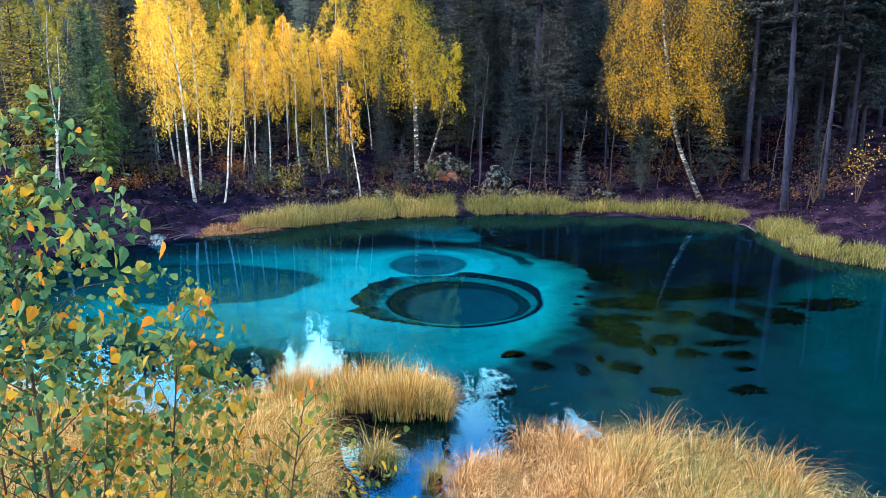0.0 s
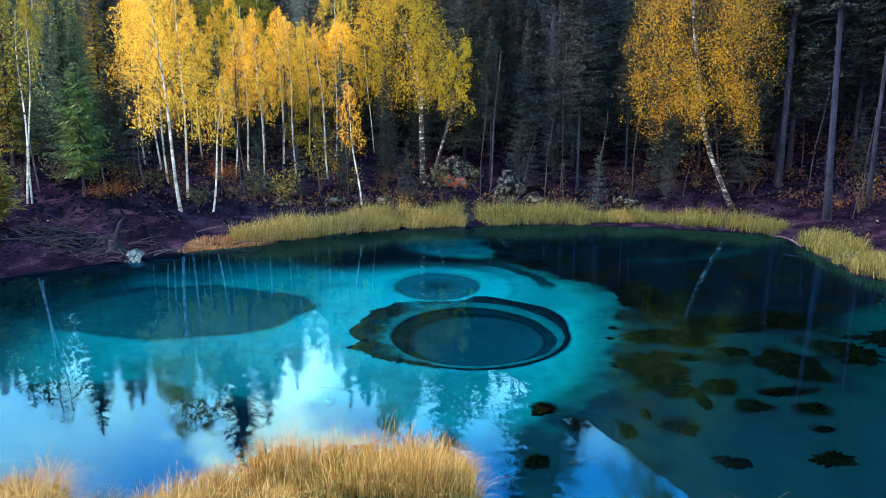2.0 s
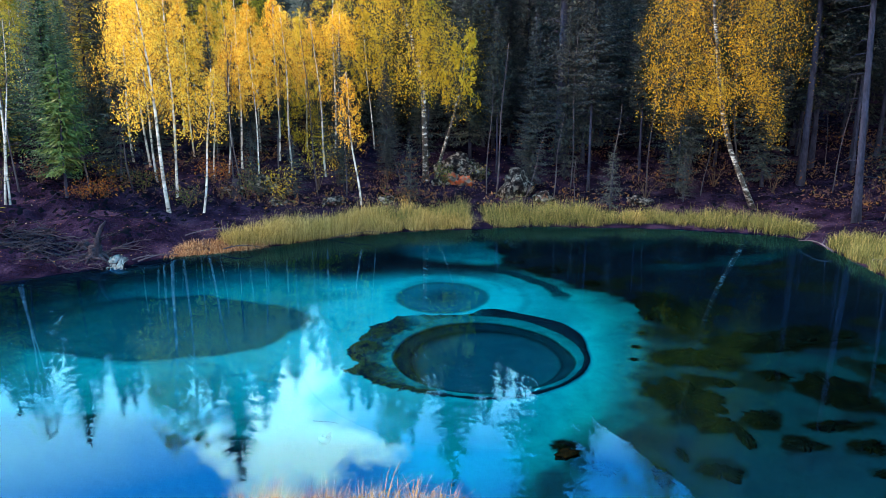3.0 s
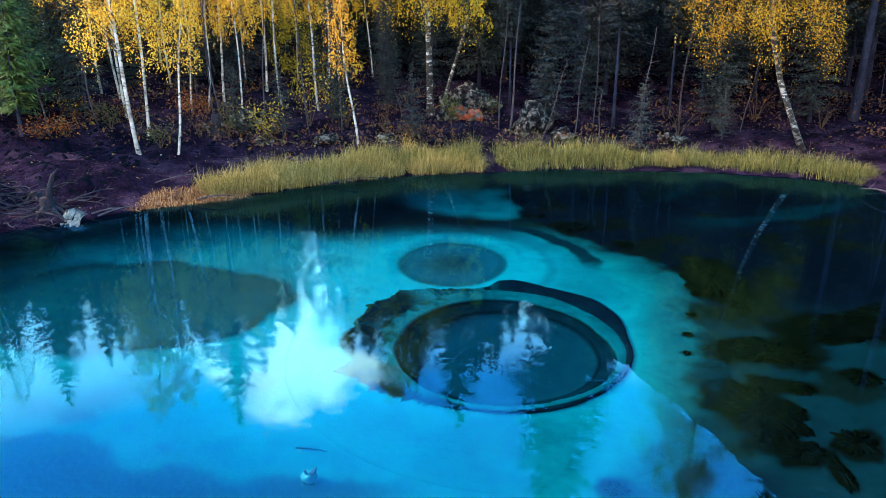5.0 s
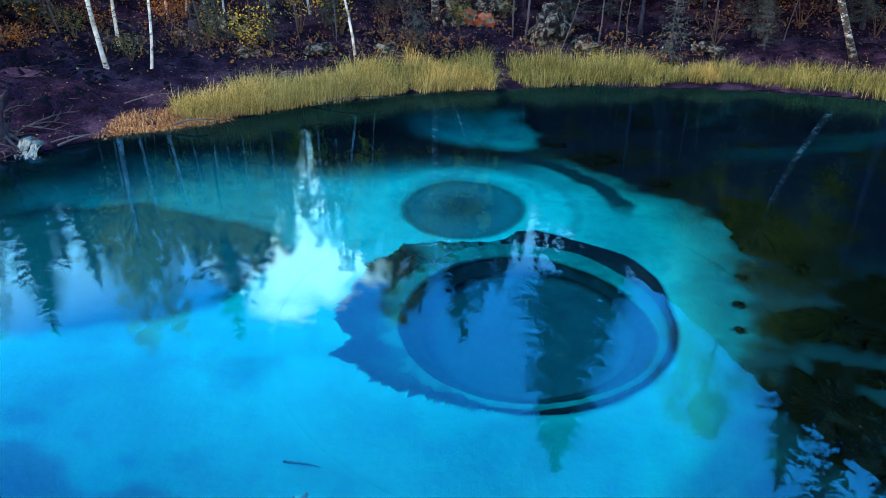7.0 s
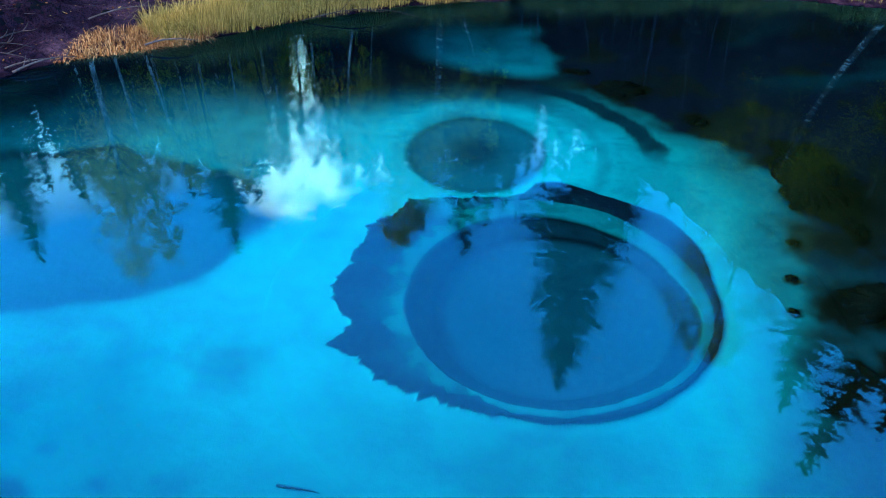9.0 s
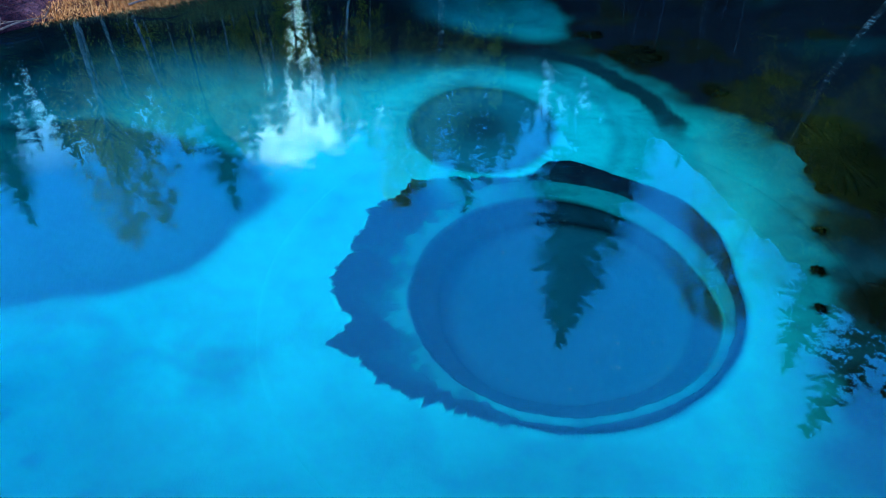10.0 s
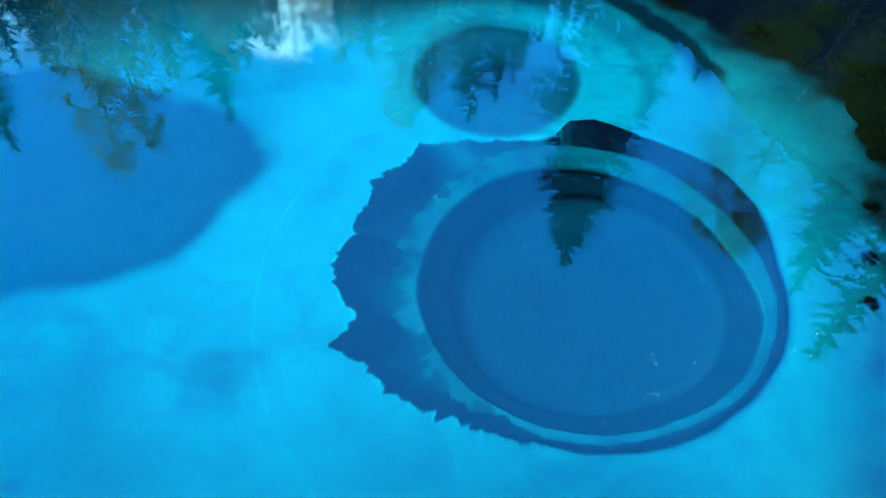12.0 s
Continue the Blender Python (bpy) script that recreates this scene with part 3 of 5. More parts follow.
def sheet_h(x, y):
    h = ground_h(x, y)
    low = np.where(shore_d(x, y) < -0.12, np.minimum(h - 0.25, -0.4) - 2.2 * sm(0.12, 1.0, -shore_d(x, y)), h + 0.012)
    marsh = sm(4.4, 4.8, y) * (1 - sm(10.0, 10.6, y)) * (1 - sm(7.2, 7.8, np.abs(x)))
    return low - 0.6 * marsh


land = grid_mesh("ground", gx, gy, sheet_h, M_MUD)
tagged(land, "dark forest floor with litter and mud", "ground", kind="structure")
bm = bmesh.new()
bmesh.ops.create_grid(bm, x_segments=40, y_segments=40, size=17)
water = part("water", bm, M_WATER)
water.location = (0, 14.0, 0)
water.visible_shadow = False
tagged(water, "still clear turquoise water mirroring forest and sky", "water", kind="structure")


# ---- the great vent ----
def vent_bowl():
    """Bowl, pale lip, and dark ragged collar, as one turned sheet."""
    na = 1500
    th = np.linspace(0, 2 * math.pi, na, endpoint=False)
    deg = np.degrees(th)
    cx, sx = np.cos(th), np.sin(th)
    hole = np.interp(deg, [0, 17, 56, 89, 125, 158, 187, 216, 240, 266, 293, 324, 347, 360], [1.59, 1.52, 1.52, 1.6, 1.6, 1.58, 1.61, 1.59, 1.58, 1.54, 1.54, 1.63, 1.65, 1.59]) + 0.02 * fbm(cx * 4, sx * 4, 4, 11) + 0.008 * fbm(cx * 30, sx * 30, 3, 12)
    inner = np.interp(deg, [0, 90, 188, 208, 235, 256, 288, 316, 345, 360], [1.38, 1.3, 1.29, 1.32, 1.36, 1.32, 1.3, 1.36, 1.4, 1.38]) + 0.012 * fbm(cx * 3, sx * 3, 3, 13)
    lip = np.interp(deg, [0, 17, 40, 61, 85, 105, 136, 154, 175, 204, 218, 238, 258, 291, 314, 339, 352, 360], [1.76, 1.78, 1.78, 1.87, 1.93, 1.96, 1.88, 1.85, 1.87, 1.84, 1.8, 1.69, 1.65, 1.62, 1.68, 1.74, 1.76, 1.76])
    rag = sm(95, 130, deg) * (1 - sm(225, 262, deg))
    lip = lip + (0.025 + 0.1 * rag) * fbm(cx * 7, sx * 7, 5, 17) + (0.008 + 0.02 * rag) * fbm(cx * 34, sx * 34, 3, 18)
    coll = np.interp(deg, [0, 9, 27, 44, 55, 67, 81, 88, 93, 100, 116, 130, 137, 148, 156, 164, 171, 180, 185, 189, 192, 194.5, 196, 199, 203, 214, 225, 233, 242, 252, 260, 273, 289, 307, 323, 340, 352, 360],
                     [1.88, 1.91, 2.12, 2.26, 2.24, 2.26, 2.42, 2.36, 2.1, 2.04, 2.2, 2.54, 2.45, 2.52, 2.4, 2.33, 2.43, 2.4, 2.34, 2.2, 2.27, 2.36, 2.49, 2.34, 2.22, 2.12, 1.92, 1.83, 1.76, 1.71, 1.72, 1.7, 1.71, 1.73, 1.77, 1.83, 1.86, 1.88])
    coll = coll + (0.012 + 0.035 * rag) * fbm(cx * 9, sx * 9, 5, 19) + (0.012 + 0.13 * rag) * (np.abs(fbm(cx * 17, sx * 17, 3, 20)) - 0.16) + (0.008 + 0.06 * rag) * (np.abs(fbm(cx * 48, sx * 48, 3, 22)) - 0.16)
    stream = sm(84, 96, deg) * (1 - sm(122, 134, deg))
    coll = np.maximum(coll, lip + 0.02)
    levels = []

    def row(r, z, c):
        levels.append((np.broadcast_to(r, na), np.broadcast_to(z, na), np.broadcast_to(np.asarray(c, float), (na, 3)) if np.ndim(c) == 1 else c))
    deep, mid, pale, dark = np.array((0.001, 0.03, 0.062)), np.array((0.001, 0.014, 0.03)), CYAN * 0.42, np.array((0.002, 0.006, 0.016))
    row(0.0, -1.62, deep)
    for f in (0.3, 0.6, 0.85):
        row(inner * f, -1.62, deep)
    # near-black lines at both steps put the recess's shade into the colour
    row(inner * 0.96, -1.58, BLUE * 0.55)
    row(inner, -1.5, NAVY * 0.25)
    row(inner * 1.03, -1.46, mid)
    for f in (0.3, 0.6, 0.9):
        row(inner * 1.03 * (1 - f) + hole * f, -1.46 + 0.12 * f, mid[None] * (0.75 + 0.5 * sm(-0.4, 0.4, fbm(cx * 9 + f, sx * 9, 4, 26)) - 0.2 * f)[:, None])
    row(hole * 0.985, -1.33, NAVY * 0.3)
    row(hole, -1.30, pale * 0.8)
    for f in np.linspace(0.06, 0.96, 12):
        r = hole * (1 - f) + lip * f
        w = (0.7 + 0.3 * fbm(r * cx * 2.2, r * sx * 2.2, 4, 23)) * (1 - 0.9 * sm(-0.1, 0.3, 0.95 * fbm(r * cx * 6, r * sx * 6, 5, 24) + 0.6 * f - 0.3) * (0.35 + 0.65 * rag))
        row(r, -1.29 + 0.03 * w, pale[None] * (0.3 + 1.0 * w * (1 - 0.4 * stream * sm(-0.3, 0.3, fbm(cx * 18, sx * 18, 4, 28))))[:, None])
    for f in np.linspace(0.0, 1.0, 18):
        r = lip * (1 - f) + coll * f
        w = sm(-0.1, 0.35, fbm(r * cx * 4.5, r * sx * 4.5, 6, 29) + 0.3 - 0.75 * f + 0.25 * fbm(r * cx * 16, r * sx * 16, 3, 30)) * (0.25 + 0.75 * rag)
        row(r + (0.006 if f == 0 else 0), -1.285 + 0.015 * math.sin(math.pi * f) + 0.01 * w, mixn(mixn(np.broadcast_to(dark, (na, 3)), BLUE * 0.4 + CYAN * 0.03, w), CYAN * 0.3 + BLUE * 0.4, stream * sm(-0.35, 0.3, fbm(cx * 16, sx * 16, 4, 27) + 0.1)))
    row(coll + 0.008, -1.305, bed_colour(HX + coll * cx, HY + coll * sx))
    for f in np.linspace(0.06, 1.0, 20):
        r = (coll + 0.01) * (1 - f) + 3.2 * f
        row(r, -1.3 + 0.004 * (f < 0.98) - 0.015 * (f == 1.0), bed_colour(HX + r * cx, HY + r * sx))
    V, C, F = [], [], []
    for r, z, c in levels:
        V.append(np.stack([HX + r * cx, HY + r * sx, z], 1))
        C.append(np.hstack([c, np.ones((na, 1))]))
    for i in range(len(levels) - 1):
        a = np.arange(na)
        b = (a + 1) % na
        F += np.stack([i * na + a, i * na + b, (i + 1) * na + b, (i + 1) * na + a], 1).tolist()
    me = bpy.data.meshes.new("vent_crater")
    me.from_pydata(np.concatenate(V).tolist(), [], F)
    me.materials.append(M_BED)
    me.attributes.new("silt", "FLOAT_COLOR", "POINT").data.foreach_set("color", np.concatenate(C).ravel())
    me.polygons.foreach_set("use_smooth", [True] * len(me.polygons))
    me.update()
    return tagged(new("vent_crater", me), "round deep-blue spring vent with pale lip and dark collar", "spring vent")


vent_bowl()


# ---- trees ----
def curve_pts(rng, base, top, n, sway):
    base, top = np.array(base, float), np.array(top, float)
    t = np.linspace(0, 1, n)
    ph = rng.uniform(0, 6.28, 2)
    p = base[None] * (1 - t[:, None]) + top[None] * t[:, None]
    p[:, 0] += sway * np.sin(t * 5 + ph[0]) * t * (1 - t) * 2
    p[:, 1] += sway * np.sin(t * 4 + ph[1]) * t * (1 - t) * 2
    return p


def birch(seed, H, r0, lean=(0, 0), low=0.35, wide=1.2, leaves=3000, leaf=0.055, limbs=16, droop=0.5, leafmat=None, sway=0.15, bark=None, pointed=0.5, bends=None, near=False, spray=0.15):
    """A birch with its base at the origin: white trunk with limbs, and a crown of single leaves in hanging sprays."""
    rng = np.random.default_rng(seed)
    root = new("birch_tree")
    wood, limb, crown = Build(), Build(), Build()
    P = curve_pts(rng, (0, 0, -0.25), (lean[0], lean[1], H), 12, sway)
    if bends:
        zs = np.linspace(-0.25, H, 12)
        P = np.stack([np.interp(zs, [b[2] for b in bends], [b[i] for b in bends]) for i in (0, 1)] + [zs], 1)
    R = r0 * (1 - np.linspace(0, 1, 12)) ** 0.8 + (0.0018 if near else 0.008)
    R[0] *= 1.35
    wood.tube(P, R, 8)
    tips = []
    for k in range(limbs):
        f = low + (0.97 - low) * (k + rng.uniform(0, 0.8)) / limbs
        i = min(int(f * 11), 10)
        a = P[i] + (P[i + 1] - P[i]) * (f * 11 - i)
        az = k * 2.4 + rng.uniform(-0.5, 0.5)
        g = (f - low) / (1 - low)
        prof = (math.sin(math.pi * min(1, 0.18 + 0.82 * g)) ** 0.7) * (1 - pointed * g) + 0.12
        ln = wide * prof * rng.uniform(0.75, 1.2)
        out = np.array((math.cos(az), math.sin(az), 0))
        q = [a, a + out * ln * 0.45 + np.array((0, 0, ln * 0.45)), a + out * ln * 0.85 + np.array((0, 0, ln * (0.55 - 0.3 * droop))), a + out * ln * 1.05 + np.array((0, 0, ln * (0.5 - droop)))]
        rr = max(0.0026 if near else 0.006, R[i] * 0.38)
        limb.tube(q, [rr, rr * 0.6, rr * 0.35, 0.001 if near else 0.003], 5)
        tips.append((q, ln))
    per = max(1, leaves // (limbs + 1))
    for q, ln in tips + [([P[9], P[10], P[11], P[11] + np.array((0, 0, 0.05))], wide * 0.5)]:
        q = np.array(q)
        nsp = max(4, int(per / 11))
        s = rng.uniform(0.35, 1.0, nsp) * 3
        i = np.minimum(s.astype(int), 2)
        anchor = q[i] + (q[i + 1] - q[i]) * (s - i)[:, None] + rng.normal(0, spray * ln + 0.03, (nsp, 3))
        hang = rng.uniform(0.12, 0.5, nsp) * (0.4 + droop) * (0.5 + 0.5 * ln)
        idx = rng.integers(0, nsp, per)
        u = rng.uniform(0, 1, per)
        c = anchor[idx] + rng.normal(0, 0.03 + 0.02 * ln, (per, 3)) * np.array((1, 1, 0.8))
        c[:, 2] -= hang[idx] * u
        d = rand_dirs(rng, per)
        d[:, 2] -= 0.5
        e = np.cross(d, rand_dirs(rng, per))
        e /= np.linalg.norm(e, axis=1, keepdims=True) + 1e-9
        sz = leaf * rng.uniform(0.6, 1.25, (per, 1))
        (crown.leaves if near else crown.cards)(c, d * sz, e * sz * (0.9 if near else 0.72))
    bare = len(wood.f)
    wood.add(np.concatenate(limb.v), limb.f)
    trunk = part("trunk", wood, bark or M_BIRCH, root, smooth=True).data
    trunk.materials.append(M_TWIG)
    trunk.polygons.foreach_set("material_index", [0] * bare + [1] * (len(trunk.polygons) - bare))
    part("crown", crown, leafmat or M_GOLD, root)
    return root


def spruce(seed, H, r0, low=0.2, wide=1.5, whorls=34, arms=6, sprays=11, size=1.0, leafmat=None, dead=8, slim=0.24, boughs=False, straight=False):
    """A spruce with its base at the origin: straight trunk, whorls of drooping boughs with hanging needle sprays."""
    rng = np.random.default_rng(seed)
    root = new("spruce_tree")
    wood, crown = Build(), Build()
    tip = np.array((rng.uniform(-0.2, 0.2), rng.uniform(-0.2, 0.2))) * (not straight)
    P = curve_pts(rng, (0, 0, -0.3), (tip[0], tip[1], H), 9, 0.06)
    R = r0 * (1 - np.linspace(0, 1, 9)) ** 0.85 + 0.01
    R[0] *= 1.4
    wood.tube(P, R, 8)
    for k in range(dead):
        z = rng.uniform(0.06, low + 0.1) * H
        az = rng.uniform(0, 6.28)
        ln = rng.uniform(0.3, 0.9)
        o = np.array((math.cos(az), math.sin(az), -0.1))
        a = np.array((0, 0, z))
        wood.tube([a, a + o * ln * 0.6, a + o * ln + np.array((0, 0, -0.1))], [0.014, 0.009, 0.003], 4)
    C, U, V = [], [], []
    for w in range(whorls):
        f = low + (0.985 - low) * max(0.0, (w + rng.uniform(-0.3, 0.3)) / (whorls - 1)) ** 0.92
        f = min(max(f, low), 0.99)
        g = (f - low) / (1 - low)
        ln0 = wide * (1 - g) ** 0.8 * min(1, 0.55 + g * 2.2) + 0.1
        for a in range(arms if g < 0.85 else 4):
            az = rng.uniform(0, 6.28)
            ln = ln0 * rng.uniform(0.55, 1.2)
            o = np.array((math.cos(az), math.sin(az), 0))
            side = np.array((-o[1], o[0], 0))
            z0 = f * H
            b0 = np.array((P[-1][0] * f, P[-1][1] * f, z0))
            dip = -0.35 * (1 - g) + 0.25 * g
            ns = max(4, int(sprays * ln / max(wide, 0.3)) + 3)
            t = (np.arange(ns) + rng.uniform(0, 1, ns)) / ns
            c = b0 + o[None] * (t * ln)[:, None] + np.array((0, 0, 1))[None] * (dip * ln * t + 0.22 * ln * t * t)[:, None]
            if boughs:
                bt = (0.0, 0.5, 1.0)
                wood.tube([b0 + o * ln * q + np.array((0, 0, dip * ln * q + 0.22 * ln * q * q)) for q in bt], [0.016, 0.01, 0.003], 3)
            sgn = rng.choice([-1, 1], ns)[:, None]
            s = size * (0.12 + 0.13 * (1 - t))[:, None] * (0.6 + 0.4 * ln / wide) * rng.uniform(0.5, 1.4, (ns, 1))
            d = o[None] * rng.uniform(0.2, 0.9, (ns, 1)) + side[None] * sgn * rng.uniform(0.1, 1.0, (ns, 1)) + np.array((0, 0, -1))[None] * rng.uniform(0.0, 0.7, (ns, 1))
            d /= np.linalg.norm(d, axis=1, keepdims=True)
            e = np.cross(d, np.array((0, 0, 1))[None] + 0.6 * rng.normal(size=(ns, 3)))
            e /= np.linalg.norm(e, axis=1, keepdims=True)
            C.append(c + d * s * 0.8 + rng.normal(0, 0.035 * ln, (ns, 3)))
            U.append(d * s)
            V.append(e * s * slim)
    crown.cards(np.concatenate(C), np.concatenate(U), np.concatenate(V))
    part("trunk", wood, M_BARK, root, smooth=True)
    part("crown", crown, leafmat or M_NEEDLE, root)
    return root


def plant(tree, x, y, turn=0, z=None):
    tree.matrix_basis = pose(x, y, float(land_h(x, y)) if z is None else z, 0, 0, turn) @ Matrix.Diagonal((*tree.scale, 1))
    return tree


def put_copy(src, x, y, turn, scale):
    c = copy_thing(src, pose(x, y, float(land_h(x, y)), 0, 0, turn))
    c.scale = (scale, scale, scale)
    return c


# ---- mountain behind the forest ----
def mountain():
    """A wooded mountain that rises to the right; its ridge ragged with trees."""
    az = np.radians(np.arange(-178, 178.01, 0.5))
    deg = np.degrees(az)
    el = np.interp(deg, [-180, -120, -60, -30, -11, 5, 17, 26, 32, 40, 55, 75, 110, 150, 180], [8, 9, 13, 15.5, 17.5, 22.5, 28.3, 33, 35.6, 38, 40, 37, 22, 12, 8])
    tree = 0.35 * fbm(deg * 2.2, 0 * deg, 4, 77) + 0.5 * fbm(deg * 0.25, 0 * deg + 3, 3, 78)
    B = Build()
    rows = []
    fr = np.linspace(0, 1, 36)
    for f in fr:
        r = 190 + 260 * f
        top = 450 * np.tan(np.radians(el + tree * f))
        z = top * f ** 1.15 + 2.5 * fbm(deg * 1.5, 9 * f + 0 * deg, 4, 79) * (0.2 + f) - 2
        rows.append(np.stack([r * np.sin(az), r * np.cos(az) + 8, z], 1))
    n = len(az)
    i = (np.arange(len(fr) - 1)[:, None] * n + np.arange(n - 1)[None]).ravel()
    B.v, B.f = [np.concatenate(rows)], np.stack([i, i + 1, i + n + 1, i + n], 1).tolist()
    m = grainy("wooded_slope", [(0.3, (0.008, 0.014, 0.012)), (0.55, (0.012, 0.018, 0.014)), (0.75, (0.03, 0.026, 0.012))], 0.05, 0.95, 1.0, 3.0, 8)
    tagged(part("backdrop", B, m), "dark wooded mountain slope beyond the lake", "mountain", kind="structure")


mountain()

# the birches one can tell apart: place, height, trunk radius, lean, crown's low end, width, leaves
HERO = [
    ((-8.35, 23.6), 6.75, 0.095, (-0.52, 0.1), 0.36, 1.05, 3400, M_GOLD),
    ((-8.6, 24.9), 6.9, 0.07, (0.05, 0.2), 0.36, 0.9, 3300, M_GOLD),
    ((-7.45, 23.7), 4.0, 0.055, (0.62, 0.1), 0.55, 0.55, 1100, M_GOLD),
    ((-3.0, 25.5), 4.1, 0.06, (-0.4, 0.2), 0.5, 0.42, 1100, M_ORANGE),
    ((-4.5, 28.0), 5.4, 0.06, (-0.4, 0.3), 0.5, 0.55, 1500, M_ORANGE),
    ((-5.7, 28.2), 5.6, 0.06, (-0.25, 0.2), 0.5, 0.7, 2200, M_GOLD),
    ((-12.45, 22.5), 5.4, 0.05, (0.25, 0.2), 0.66, 0.6, 260, M_OLIVELEAF),
    ((-12.3, 22.5), 4.9, 0.04, (0.3, 0.3), 0.64, 0.5, 240, M_OLIVELEAF),
    ((-9.6, 26.0), 6.0, 0.06, (-0.5, 0.3), 0.4, 1.0, 3600, M_GOLD),
    ((-10.4, 27.5), 6.0, 0.06, (-0.5, 0.3), 0.4, 1.05, 3600, M_GOLD),
    ((-7.44, 28.0), 5.4, 0.065, (0.05, 0.2), 0.46, 0.8, 2600, M_GOLD),
    ((-7.85, 27.6), 4.4, 0.05, (0.4, 0.2), 0.5, 0.6, 1400, M_ORANGE),
    ((-6.5, 29.6), 5.7, 0.075, (0.05, 0.1), 0.42, 0.8, 3200, M_ORANGE),
    ((-4.0, 28.5), 5.5, 0.055, (0.05, 0.1), 0.78, 0.75, 1800, M_ORANGE),
    ((-8.0, 26.7), 3.6, 0.04, (0.1, 0.1), 0.6, 0.4, 500, M_GOLD),
    ((-11.2, 28.0), 6.2, 0.055, (-0.1, 0.1), 0.48, 0.9, 2600, M_GOLD),
    ((-4.6, 30.6), 7.2, 0.06, (0.2, 0.1), 0.45, 0.9, 2800, M_YELLOW),
    ((-5.75, 31.2), 5.2, 0.05, (-0.1, 0.1), 0.1, 0.95, 6000, M_YELLOW),
]
for i, ((x, y), H, r0, lean, low, wide, n, m) in enumerate(HERO):
    t = birch(100 + i, H, r0 * 0.5, lean, low, wide, int(n * 2.5), 0.0215, 34, 0.55, m)
    plant(t, x, y)
    tagged(t, "slender white-barked birch with golden autumn leaves", "birch", "birches on the far bank")
t = birch(120, 8.8, 0.11, (0, 0), 0.37, 1.75, 34000, 0.024, 40, 0.85, M_YELLOW, 0.3, M_BIRCH_OLD, bends=[(0, 0, -0.3), (-0.03, 0, 1.9), (-0.08, 0, 3.3), (-0.46, 0.05, 4.9), (-0.72, 0.1, 5.8), (-1.5, 0.1, 9)])
plant(t, -1.05, 28.7)
tagged(t, "tall old birch with drooping yellow-green crown", "birch", "birches on the far bank")
t = birch(122, 5.2, 0.06, (1.3, 0.2), 0.55, 0.8, 1800, 0.04, 12, 0.6, M_YELLOW, 0.2, M_BIRCH_OLD)
plant(t, -0.75, 28.75)
tagged(t, "curved side birch leaning away from the old birch", "birch", "birches on the far bank")
t = birch(121, 11.2, 0.075, (0, 0), 0.26, 2.1, 60000, 0.0215, 46, 0.75, M_DULLGOLD, 0.5, M_BIRCH_OLD, 0.25, spray=0.1, bends=[(0.1, 0, -0.3), (0, 0, 0), (-0.62, 0, 1.2), (-1.06, 0, 2.2), (-1.33, 0, 3.3), (-1.8, 0.1, 6.5), (-1.95, 0.1, 9), (-2.0, 0.1, 11.3)])
plant(t, 9.35, 25.3)
tagged(t, "leaning birch with spotted bark and yellow leaves", "birch", "birches on the far bank")

BIRCHES = [birch(200 + i, 9.0, 0.042, (0.3 * (i - 1), 0.2), 0.42, 1.05, 5400, 0.043, 22, 0.55, m) for i, m in enumerate((M_GOLD, M_GOLD, M_ORANGE, M_YELLOW, M_OLIVELEAF))]
SPRUCES = [spruce(300 + i, 14.0, 0.085, lo, w, wh, 8, 52, 0.52, None, 14, 0.36, True) for i, (lo, w, wh) in enumerate(((0.08, 1.9, 60), (0.16, 2.6, 58), (0.36, 1.5, 46), (0.04, 2.0, 60)))]
FINE_SPRUCES = [spruce(310 + i, 14.0, 0.085, lo, w, wh, 10, 66, 0.5, m, 8, 0.4, True) for i, (lo, w, wh, m) in enumerate(((0.08, 3.1, 64, M_NEEDLE), (0.34, 1.7, 50, M_NEEDLE), (0.08, 2.9, 60, M_NEEDLE_MID)))]
BROAD = [spruce(316 + i, 14.0, 0.12, 0.05, w, 66, 10, 70, 0.58, m, 8, 0.42, True) for i, (w, m) in enumerate(((3.4, M_NEEDLE), (3.5, M_NEEDLE_MID)))]
FAR_SPRUCES = [spruce(320 + i, 14.0, 0.12, lo, w, 50, 7, 22, 1.05) for i, (lo, w) in enumerate(((0.06, 2.0), (0.12, 2.2)))]
YOUNG = spruce(360, 4.0, 0.04, 0.1, 1.15, 20, 8, 16, 0.6, M_NEEDLE, 2, 0.2)
plant(YOUNG, -10.6, 25.6)
for b in BIRCHES:
    tagged(b, "slim autumn birch among the forest edge trees", "birch", "birches on the far bank")
for s in SPRUCES + FINE_SPRUCES + BROAD + FAR_SPRUCES + [YOUNG]:
    tagged(s, "tall dark green spruce of the lakeside forest", "spruce", "forest spruces")
